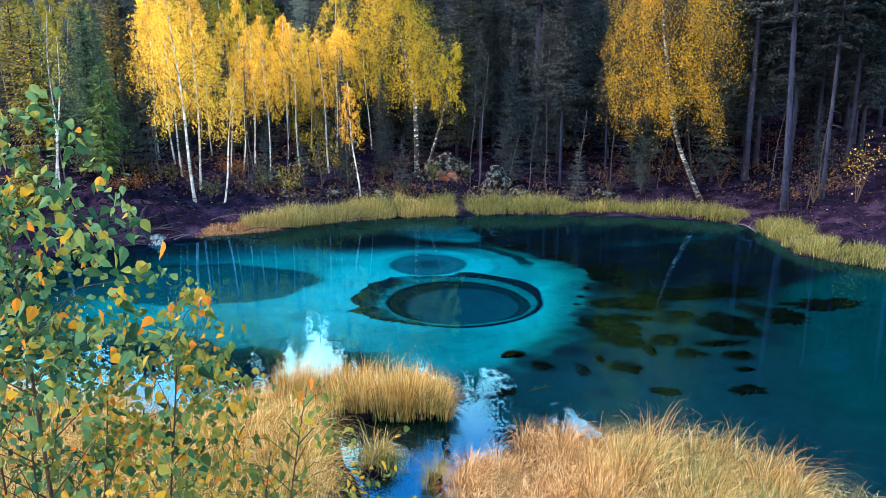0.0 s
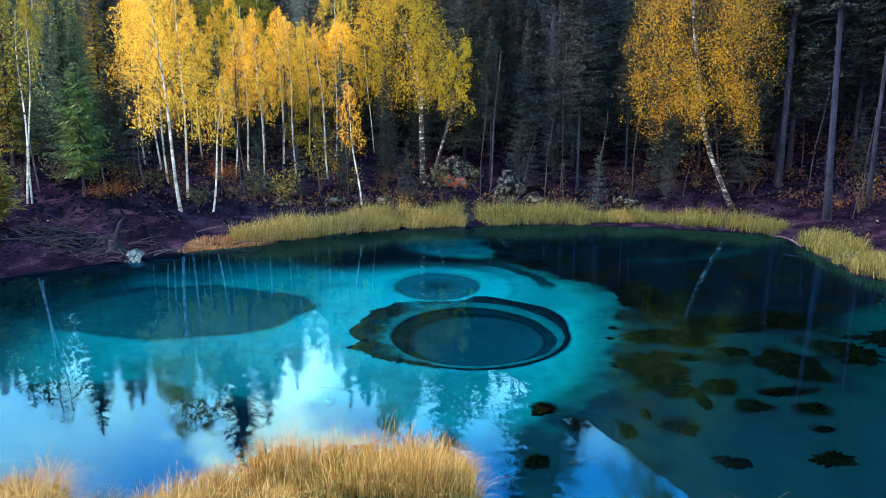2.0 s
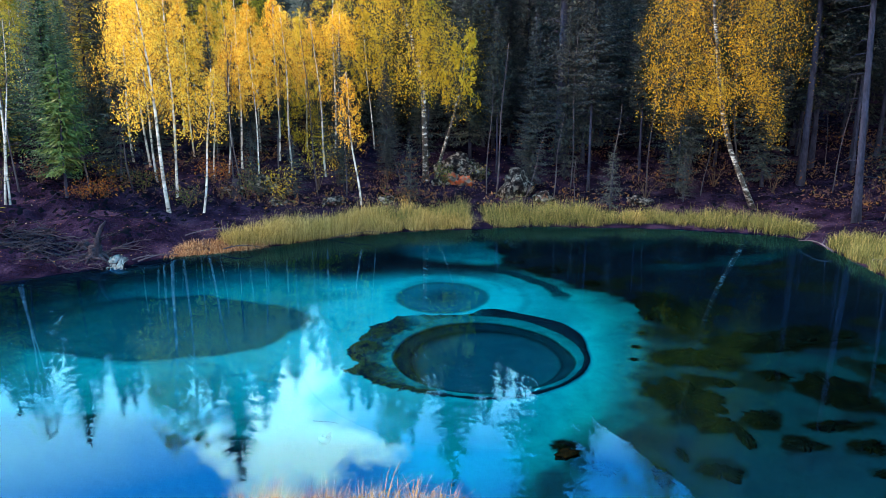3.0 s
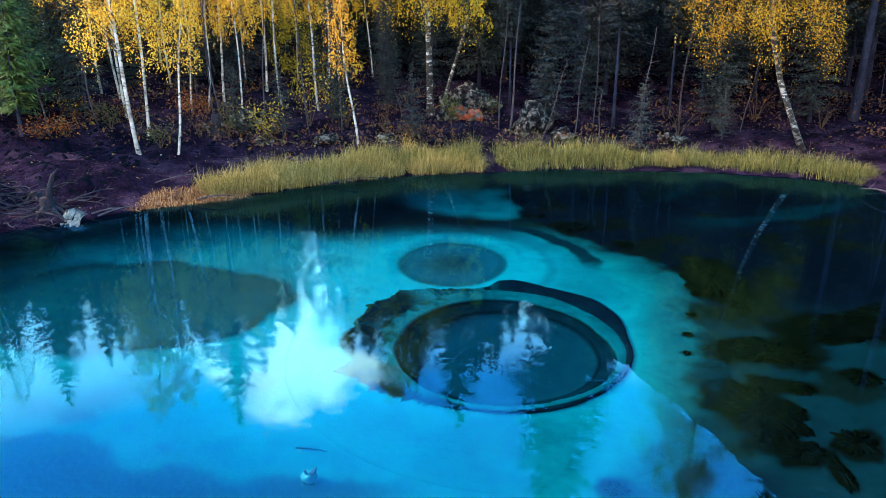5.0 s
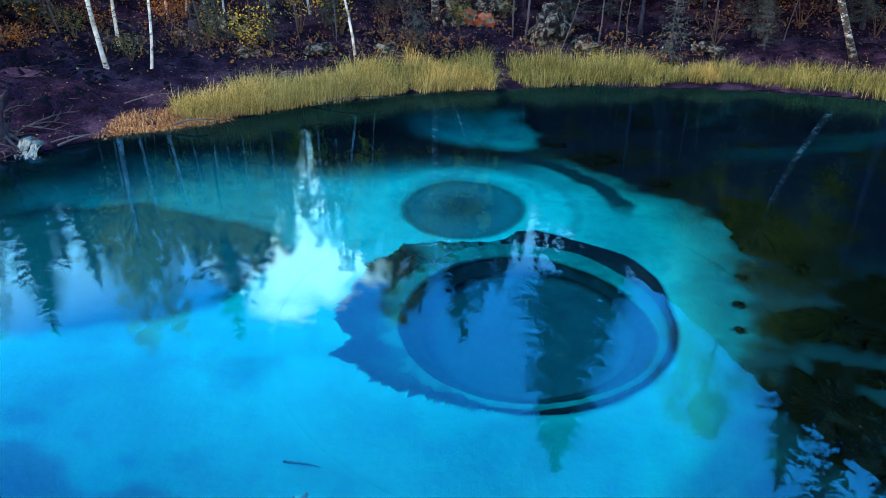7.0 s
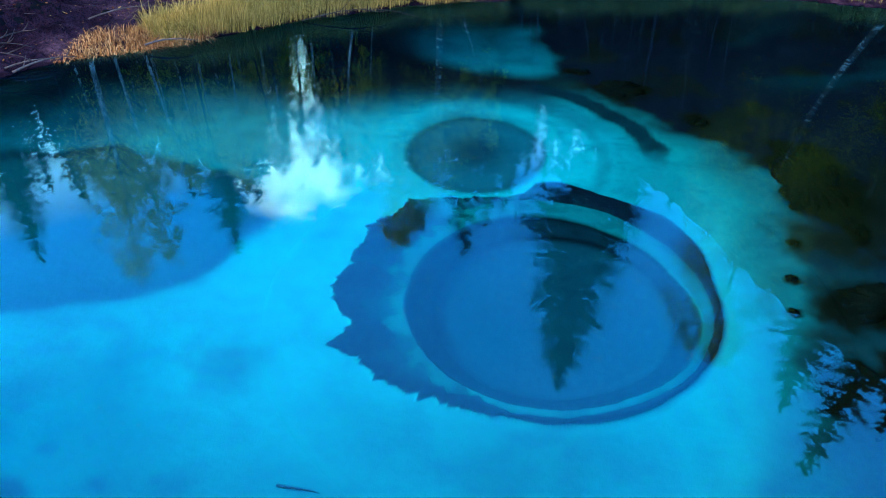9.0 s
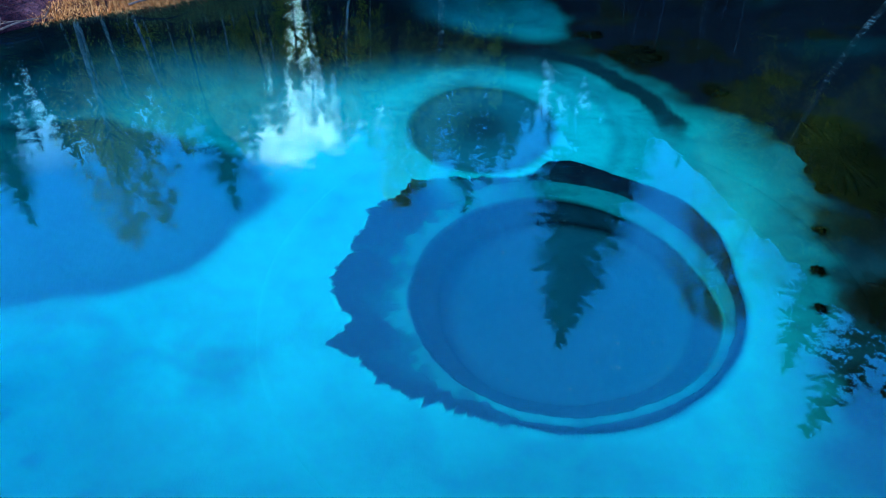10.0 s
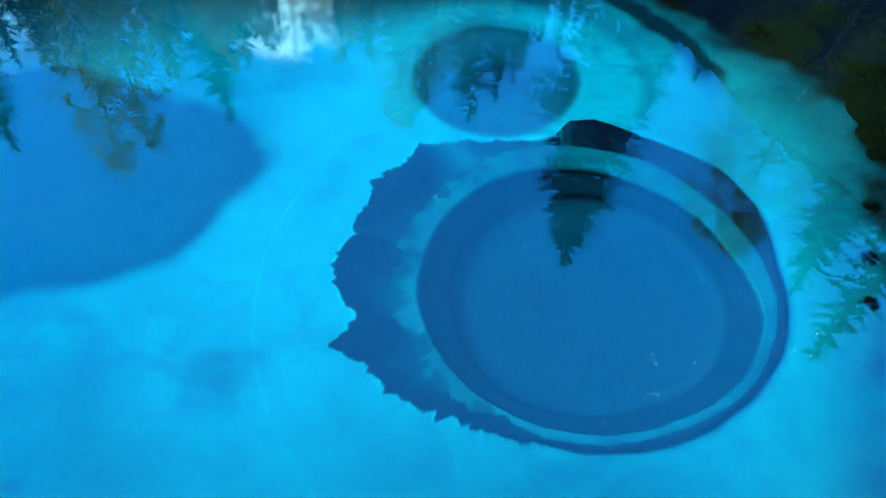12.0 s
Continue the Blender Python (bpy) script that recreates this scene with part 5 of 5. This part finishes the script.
POLES = [(1.35, 27.0, 5.0, 0.035, (0.35, 0.1), "thin pale standing sapling"), (2.1, 26.0, 2.4, 0.02, (0.75, 0.1), "leaning bare stick"), (3.75, 25.8, 1.6, 0.022, (0.05, 0), "short bare sapling"), (5.0, 26.2, 3.2, 0.025, (0.25, 0), "thin bare sapling"),
         (-1.9, 28.4, 2.9, 0.03, (-0.75, 0.1), "leaning birch sapling"), (10.0, 28.3, 4.5, 0.045, (-0.5, 0.1), "twisted grey sapling"), (-10.9, 24.2, 3.0, 0.03, (-0.35, 0.1), "crooked grey sapling"), (-9.9, 24.9, 2.6, 0.03, (-0.4, 0.1), "leaning grey sapling"),
         (-12.6, 23.5, 3.4, 0.03, (-0.2, 0), "thin grey sapling"), (8.2, 26.9, 2.5, 0.02, (0.3, 0), "thin dark sapling"), (11.9, 22.9, 1.5, 0.02, (0.4, 0), "short dead stick"), (-5.9, 26.8, 4.0, 0.03, (0.2, 0.1), "thin grey sapling"),
         (-3.6, 26.4, 3.4, 0.025, (0.15, 0), "thin grey sapling"), (-6.9, 26.0, 3.6, 0.03, (-0.3, 0), "thin grey sapling"), (6.6, 27.6, 4.2, 0.03, (0.1, 0), "thin grey sapling"), (13.0, 24.3, 3.0, 0.03, (0.1, 0), "thin grey sapling")]
pr = random.Random(44)
for i in range(15):
    POLES.append((pr.uniform(-13, 13), pr.uniform(26, 31.5), pr.uniform(2.2, 6.0), pr.uniform(0.014, 0.03), (pr.uniform(-0.5, 0.5), 0.1), "thin grey sapling"))
for i, (x, y, H, r, lean, lab) in enumerate(POLES):
    o = part("sapling", pole(700 + i, H, r, lean), M_DEAD, smooth=True)
    o.matrix_basis = pose(x, y, float(land_h(x, y)))
    tagged(o, lab + " on the wooded bank", "sapling", "bare saplings")


def stump(seed, r, h, roots):
    rg = np.random.default_rng(seed)
    root, B = new("stump"), Build()
    B.tube([(0, 0, -0.1), (0, 0, 0.05), (0.01, 0, h * 0.5), (0.02, 0, h)], [r * 1.5, r * 1.15, r, r * 0.92], 11)
    part("bole", B, M_DRIFT, root, smooth=True)
    for k in range(roots):
        a = 6.283 * k / roots + rg.uniform(-0.3, 0.3)
        o = np.array((math.cos(a), math.sin(a), 0))
        B = Build()
        B.tube([o * r * 0.6 + np.array((0, 0, 0.14)), o * r * 1.7 + np.array((0, 0, 0.06)), o * r * rg.uniform(2.6, 4) + np.array((0, 0, -0.08))], [r * 0.4, r * 0.26, r * 0.08], 6)
        part("root", B, M_DRIFT, root, smooth=True)
    return root


for i, (x, y, r, h, n, lab) in enumerate([(-8.75, 19.85, 0.16, 0.3, 7, "low grey stump with spreading roots on mud"), (-6.95, 25.5, 0.13, 0.62, 5, "upright weathered grey stump among birches"), (-9.3, 20.4, 0.13, 0.2, 6, "broken root plate lying in the mud")]):
    o = stump(800 + i, r, h, n)
    o.matrix_basis = pose(x, y, max(0.0, float(land_h(x, y))))
    tagged(o, lab, "stump")


B = Build()
B.tube([(0.05, 0, -0.1), (0.0, 0.02, 0.2), (0.03, 0.04, 0.5), (0.14, 0.05, 0.78), (0.26, 0.05, 0.92)], [0.12, 0.075, 0.06, 0.045, 0.015], 9)
B.tube([(0.03, 0.04, 0.5), (-0.1, 0.06, 0.66), (-0.14, 0.06, 0.8)], [0.04, 0.025, 0.008], 7)
o = part("snag", B, M_DRIFT, smooth=True)
o.matrix_basis = pose(-8.65, 19.75, max(0.0, float(land_h(-8.65, 19.75))), 0, 0, 20)
tagged(o, "bent dark root snag standing beside the trickle", "snag")


def trickle():
    """Small white fall of water over the mud lip."""
    m, nt, b = mat("white_water", 0.25, 0, 0.5)
    nt.links.new(ramp_node(nt, noise_node(nt, 14, 4, 0.6, stretch=(1, 1, 0.25)), [(0.35, (0.05, 0.075, 0.1)), (0.65, (0.2, 0.25, 0.3))]), b.inputs["Base Color"])
    rg = np.random.default_rng(9)
    B = Build()
    for k in range(70):
        x = rg.uniform(-0.24, 0.24)
        top = rg.uniform(0.14, 0.24) - 0.25 * abs(x)
        sway = rg.normal(0, 0.015)
        B.tube([(x, 0.24, top + 0.02), (x * 1.05 + sway, 0.1 + rg.uniform(-0.04, 0.04), top), (x * 1.12, 0.02, top * 0.55), (x * 1.3 + sway, -0.03 - rg.uniform(0, 0.08), -0.02)], [0.003, 0.006, 0.005, 0.011], 5)
    foam = Build()
    for k in range(90):
        q = np.array((rg.normal(0, 0.2), -0.06 - abs(rg.normal(0, 0.08)), 0.004))
        foam.tube([q, q + np.array((0.012, 0, 0.008)), q + np.array((0.03, 0.004, 0.002))], [0.004, 0.011, 0.003], 5)
    o = new("waterfall")
    tagged(part("strands", B, m, o, smooth=True), kind="stuff")
    tagged(part("foam", foam, m, o, smooth=True), kind="stuff")
    o.matrix_basis = pose(-8.15, 19.5, 0.0, 0, 0, -20)
    tagged(o, "small white trickle falling into the lake", "waterfall")


trickle()


def shrub(seed, H, wide, leaves, leafmat, leaf=0.03, stems=6):
    rg = np.random.default_rng(seed)
    root = new("shrub")
    W, C = Build(), Build()
    for k in range(stems):
        a = 6.283 * k / stems + rg.uniform(-0.4, 0.4)
        o = np.array((math.cos(a), math.sin(a), 0)) * wide * rg.uniform(0.4, 1)
        h = H * rg.uniform(0.6, 1)
        q = np.array([(0, 0, -0.05), o * 0.3 + np.array((0, 0, h * 0.45)), o * 0.7 + np.array((0, 0, h * 0.8)), o + np.array((0, 0, h))])
        W.tube(q, [0.014, 0.01, 0.006, 0.003], 4)
        n = leaves // stems
        s = rg.uniform(0.8, 3, n)
        i = np.minimum(s.astype(int), 2)
        c = q[i] + (q[i + 1] - q[i]) * (s - i)[:, None] + rg.normal(0, 0.16 * wide + 0.03, (n, 3))
        d, e = rand_dirs(rg, n), rand_dirs(rg, n)
        e = np.cross(d, e)
        z = leaf * rg.uniform(0.6, 1.3, (n, 1))
        C.cards(c, d * z, e * z * 0.7)
    part("stem", W, M_TWIG, root)
    part("foliage", C, leafmat, root)
    return root


M_BROWNLEAF = foliage("brown_undergrowth", [(0.0, (0.04, 0.024, 0.036)), (0.5, (0.1, 0.05, 0.05)), (0.88, (0.2, 0.1, 0.03)), (1.0, (0.08, 0.09, 0.04))], 0.3)
M_RUST = foliage("rust_undergrowth", [(0.0, (0.09, 0.03, 0.02)), (0.5, (0.24, 0.075, 0.02)), (0.85, (0.4, 0.17, 0.03)), (1.0, (0.14, 0.12, 0.03))], 0.3)
M_DULLGREEN = foliage("dull_green_leaves", [(0.0, (0.02, 0.04, 0.015)), (0.6, (0.06, 0.08, 0.03)), (1.0, (0.22, 0.18, 0.04))], 0.25)
SHRUBS = [(-5.45, 25.1, 1.3, 0.75, 420, M_YELLOW), (-4.6, 26.9, 1.9, 0.8, 520, M_YELLOW), (-4.0, 27.3, 1.6, 0.6, 380, M_GOLD), (-3.5, 26.9, 1.0, 0.5, 200, M_YELLOW), (-9.6, 24.9, 0.8, 0.5, 260, M_DULLGREEN), (-10.3, 25.4, 0.7, 0.6, 260, M_BROWNLEAF),
          (-12.4, 24.3, 0.7, 0.6, 300, M_BROWNLEAF), (-13.2, 23.6, 0.9, 0.6, 200, M_DULLGREEN), (-11.0, 25.8, 0.8, 0.6, 240, M_YELLOW), (-6.5, 25.1, 1.1, 0.5, 260, M_DULLGREEN), (-8.0, 24.1, 0.7, 0.5, 260, M_DULLGREEN), (-0.4, 27.7, 0.9, 0.4, 420, M_DULLGREEN),
          (0.9, 28.6, 0.6, 0.4, 200, M_DULLGREEN), (13.2, 22.3, 2.2, 0.7, 240, M_GOLD), (12.4, 23.4, 0.9, 0.6, 200, M_BROWNLEAF), (7.6, 27.0, 1.1, 0.8, 260, M_BROWNLEAF), (8.9, 27.6, 1.3, 0.8, 260, M_BROWNLEAF), (6.3, 26.6, 0.9, 0.7, 220, M_BROWNLEAF),
          (-2.4, 26.9, 0.8, 0.5, 200, M_BROWNLEAF), (-1.6, 25.9, 0.6, 0.4, 160, M_BROWNLEAF), (-7.4, 25.4, 0.8, 0.5, 200, M_BROWNLEAF), (10.6, 26.9, 1.0, 0.7, 220, M_BROWNLEAF),
          (-10.45, 24.1, 0.5, 0.6, 420, M_RUST), (-10.95, 23.8, 0.45, 0.5, 320, M_RUST), (-8.0, 26.5, 0.7, 0.6, 420, M_RUST), (-7.6, 26.9, 0.6, 0.5, 320, M_RUST), (-9.3, 25.6, 0.6, 0.5, 300, M_RUST)]
for i, (x, y, H, w, n, m) in enumerate(SHRUBS):
    t = shrub(900 + i, H, w, int(n * 0.9), m)
    plant(t, x, y)
    lab = {"yellow_green_birch_leaves": "yellow-leaved shrub on the wooded bank", "gold_birch_leaves": "golden-leaved shrub on the wooded bank", "dull_green_leaves": "dull green bush on the wooded bank", "rust_undergrowth": "low rust-orange bush on the wooded bank"}.get(m.name, "brown autumn shrub on the wooded bank")
    tagged(t, lab, "shrub", "shrubs on the bank")


def litter(name, n, keep, box, size, material, seed, lift=0.012, flat=0.25):
    rg = np.random.default_rng(seed)
    p = scatter(rg, n, *box, keep)
    p[:, 2] += lift + rg.uniform(0, 0.03, n) * (lift < 0.1)
    up = np.array((0, 0, 1.0))
    d = rand_dirs(rg, n) * np.array((1, 1, flat))
    d /= np.linalg.norm(d, axis=1, keepdims=True)
    e = np.cross(up + rand_dirs(rg, n) * flat, d)
    z = size * rg.uniform(0.5, 1.3, (n, 1))
    B = Build()
    B.cards(p, d * z, e * z * 0.7)
    return part(name, B, material)


M_LITTER = foliage("fallen_leaves", [(0.0, (0.04, 0.02, 0.015)), (0.4, (0.13, 0.055, 0.02)), (0.75, (0.26, 0.13, 0.03)), (0.95, (0.4, 0.27, 0.1)), (1.0, (0.55, 0.5, 0.42))], 0.1)
tagged(litter("leaf_litter", 3600, lambda x, y: shore_d(x, y) > 0.35, (-15, 15, 19, 33), 0.03, M_LITTER, 31, 0.015, 0.5), "scattered yellow and brown fallen leaves", "leaf litter", kind="stuff")


tagged(litter("leaf_litter", 5000, lambda x, y: shore_d(x, y) > 0.25, (-15, 15, 18.5, 32), 0.016, M_LITTER, 37, 0.012, 0.6), "small pale and brown leaf scraps on dark soil", "leaf litter", kind="stuff")


def fallen_twigs(n, seed):
    """Thin dead twigs strewn over the forest floor, three-sided."""
    rg = np.random.default_rng(seed)
    p = scatter(rg, n, -14, 14, 19, 32, lambda x, y: shore_d(x, y) > 0.3)
    a = rg.uniform(0, 6.283, n)
    ln = rg.uniform(0.06, 0.4, n)
    d = np.stack([np.cos(a), np.sin(a), rg.normal(0.05, 0.12, n)], 1) * ln[:, None]
    s = np.stack([-np.sin(a), np.cos(a), 0 * a], 1) * rg.uniform(0.003, 0.009, (n, 1))
    up = np.array((0, 0, 1.0))[None] * rg.uniform(0.004, 0.012, (n, 1))
    base = p + np.array((0, 0, 0.012))
    V = np.stack([base - s, base + s, base + up, base + d - s * 0.4, base + d + s * 0.4, base + d + up * 0.5], 1).reshape(-1, 3)
    i = (np.arange(n) * 6)[:, None]
    B = Build()
    B.v, B.f = [V], np.concatenate([i + np.array([[0, 1, 4, 3]]), i + np.array([[1, 2, 5, 4]]), i + np.array([[2, 0, 3, 5]])]).tolist()
    tagged(part("fallen_twigs", B, M_DRIFT), "thin grey dead twigs strewn over the soil", "twigs", kind="stuff")


fallen_twigs(1500, 41)


def undergrowth():
    rg = np.random.default_rng(33)
    p = scatter(rg, 900, -16, 17, 24.3, 35, lambda x, y: (shore_d(x, y) > 1.6) & (fbm(x * 0.6, y * 0.6, 3, 36) > -0.1))
    k = np.repeat(np.arange(len(p)), 16)
    c = p[k] + rg.normal(0, 1, (len(k), 3)) * np.array((0.22, 0.22, 0.02))
    c[:, 2] += rg.uniform(0.03, 0.5, len(k)) ** 1.3
    d = rand_dirs(rg, len(k))
    e = np.cross(d, rand_dirs(rg, len(k)))
    z = 0.05 * rg.uniform(0.5, 1.4, (len(k), 1))
    B = Build()
    B.cards(c, d * z * 1.2, e * z * 0.6)
    tagged(part("undergrowth", B, M_BROWNLEAF), "low brown undergrowth between the trunks", "undergrowth", kind="stuff")


undergrowth()


# ---- in the water ----
def weed_mound(seed, rx, ry, h=0.16):
    """A ragged dark cushion of weed on the bed."""
    rg = np.random.default_rng(seed)
    na, nrad = 110, 8
    th = np.linspace(0, 2 * math.pi, na, endpoint=False)
    ph = rg.uniform(0, 40)
    edge = 1 + 0.5 * fbm(np.cos(th) * 1.7 + ph, np.sin(th) * 1.7 + ph, 5, seed) + 0.5 * fbm(np.cos(th) * 6 + ph, np.sin(th) * 6, 4, seed + 5)
    V, F = [np.array([[0, 0, h]])], []
    for j in range(1, nrad + 1):
        f = j / nrad
        r = edge * f
        z = 0.6 * h * (1 - f ** 2) * (1 + 0.4 * fbm(np.cos(th) * r * 4 + ph, np.sin(th) * r * 4, 3, seed + 1)) - 0.04 * (f == 1)
        V.append(np.stack([rx * r * np.cos(th), ry * r * np.sin(th), z], 1))
    for i in range(na):
        F.append((0, 1 + i, 1 + (i + 1) % na))
        for j in range(nrad - 1):
            a, b = 1 + j * na + i, 1 + j * na + (i + 1) % na
            F.append((a, a + na, b + na, b))
    B = Build()
    B.add(np.concatenate(V), F)
    return part("weed_mound", B, M_ALGAE, smooth=True)


for i, (x, y, a, b) in enumerate(MATS):
    o = weed_mound(1000 + i, 0.8 * a, 0.8 * b, 0.07 + 0.1 * min(a, 0.6))
    o.matrix_basis = pose(x, y, float(ground_h(x, y)) - 0.005, 0, 0, 12 * math.sin(i * 2.3))
    tagged(o, "dark olive cushion of weed on the lake bed", "water weed", "weed cushions on the lake bed")
o = rock(560, (0.16, 0.09, 0.09), M_ALGAE)
o.matrix_basis = pose(1.1, 10.88, -0.03, 0, 0, 20)
tagged(o, "dark stone breaking the surface of the shallows", "stone")

# a sunken pot with a dark stick in it
pot = new("pot")
m, nt, b = mat("pale_enamel", 0.4)
nt.links.new(ramp_node(nt, noise_node(nt, 9), [(0.35, (0.02, 0.13, 0.19)), (0.6, (0.03, 0.22, 0.31))]), b.inputs["Base Color"])
B = Build()
B.tube([(0, 0, 0), (0, 0, 0.02), (0, 0, 0.2), (0, 0, 0.22)], [0.11, 0.125, 0.14, 0.15], 18)
part("body", B, m, pot, smooth=True)
B = Build()
B.tube([(0.02, 0.0, 0.12), (0.06, 0.06, 0.3), (0.1, 0.16, 0.36)], [0.03, 0.045, 0.02], 7)
B.tube([(-0.05, 0.04, 0.2), (-0.1, 0.1, 0.3)], [0.03, 0.02], 6)
part("stick", B, M_TWIG, pot, "dark waterlogged stick")
pot.matrix_basis = pose(-2.0, 12.3, -1.31, 14, 6, 0) @ Matrix.Scale(0.62, 4)
tagged(pot, "pale enamel pot lying sunk on the bed", "pot")
o = part("sunken_stick", branch(77, 0.4, 0.018, 0.1, 0), M_ALGAE, smooth=True)
o.matrix_basis = pose(-2.25, 12.85, -1.31, 0, 0, -12)
tagged(o, "dark waterlogged stick on the pale bed", "stick")
o = part("sunken_stick", branch(78, 0.5, 0.02, 0.2, 4), M_TWIG, smooth=True)
o.matrix_basis = pose(1.3, 9.9, -0.5, 0, 0, 25)
tagged(o, "dark branched stick in the shallows", "stick")
M_GRIT = foliage("sunken_grit", [(0.0, (0.003, 0.008, 0.014)), (0.7, (0.006, 0.02, 0.035)), (1.0, (0.05, 0.2, 0.28))], 0.0)


def bed_grit(n, keep, box, size, seed):
    rg = np.random.default_rng(seed)
    p = scatter(rg, n, *box, keep)
    p[:, 2] = ground_h(p[:, 0], p[:, 1]) + 0.012
    d = rand_dirs(rg, n) * np.array((1, 1, 0.1))
    d /= np.linalg.norm(d, axis=1, keepdims=True)
    z = size * rg.uniform(0.4, 1.4, (n, 1))
    B = Build()
    B.cards(p, d * z * 1.6, np.cross(np.array((0, 0, 1.0)), d) * z * 0.35)
    tagged(part("bed_debris", B, M_GRIT), "dark grit and needles on the pale lake bed", "bed debris", kind="stuff")


open_bed = lambda x, y: np.hypot(x - HX, y - HY) > 3.3
bed_grit(90, lambda x, y: open_bed(x, y) & (fbm(x * 1.1, y * 1.1, 4, 61) > 0.05), (-6.5, 3.2, 12.3, 17), 0.01, 62)
bed_grit(900, lambda x, y: open_bed(x, y) & (ell(x, y, -3.0, 14.3, 0.8, 0.2, -8) + 0.8 * fbm(x * 2.2, y * 4, 4, 63) < 0.9), (-4.5, -2, 13.8, 14.9), 0.0045, 64)
M_SPECK = foliage("floating_specks", [(0.0, (0.04, 0.12, 0.15)), (0.7, (0.09, 0.26, 0.32)), (1.0, (0.2, 0.5, 0.6))], 0.1)
tagged(litter("floating_leaves", 320, lambda x, y: np.hypot(x - HX, y - HY) < 2.0, (-2, 3, 12.8, 17.5), 0.0065, M_SPECK, 36, 0.124, 0.02), "tiny pale specks adrift over the vent", "floating leaves", kind="stuff")
tagged(litter("floating_leaves", 420, lambda x, y: shore_d(x, y) < -0.1, (-9, 9, 8, 24), 0.0045, M_SPECK, 35, 0.124, 0.02), "tiny pale leaves and specks afloat", "floating leaves", kind="stuff")
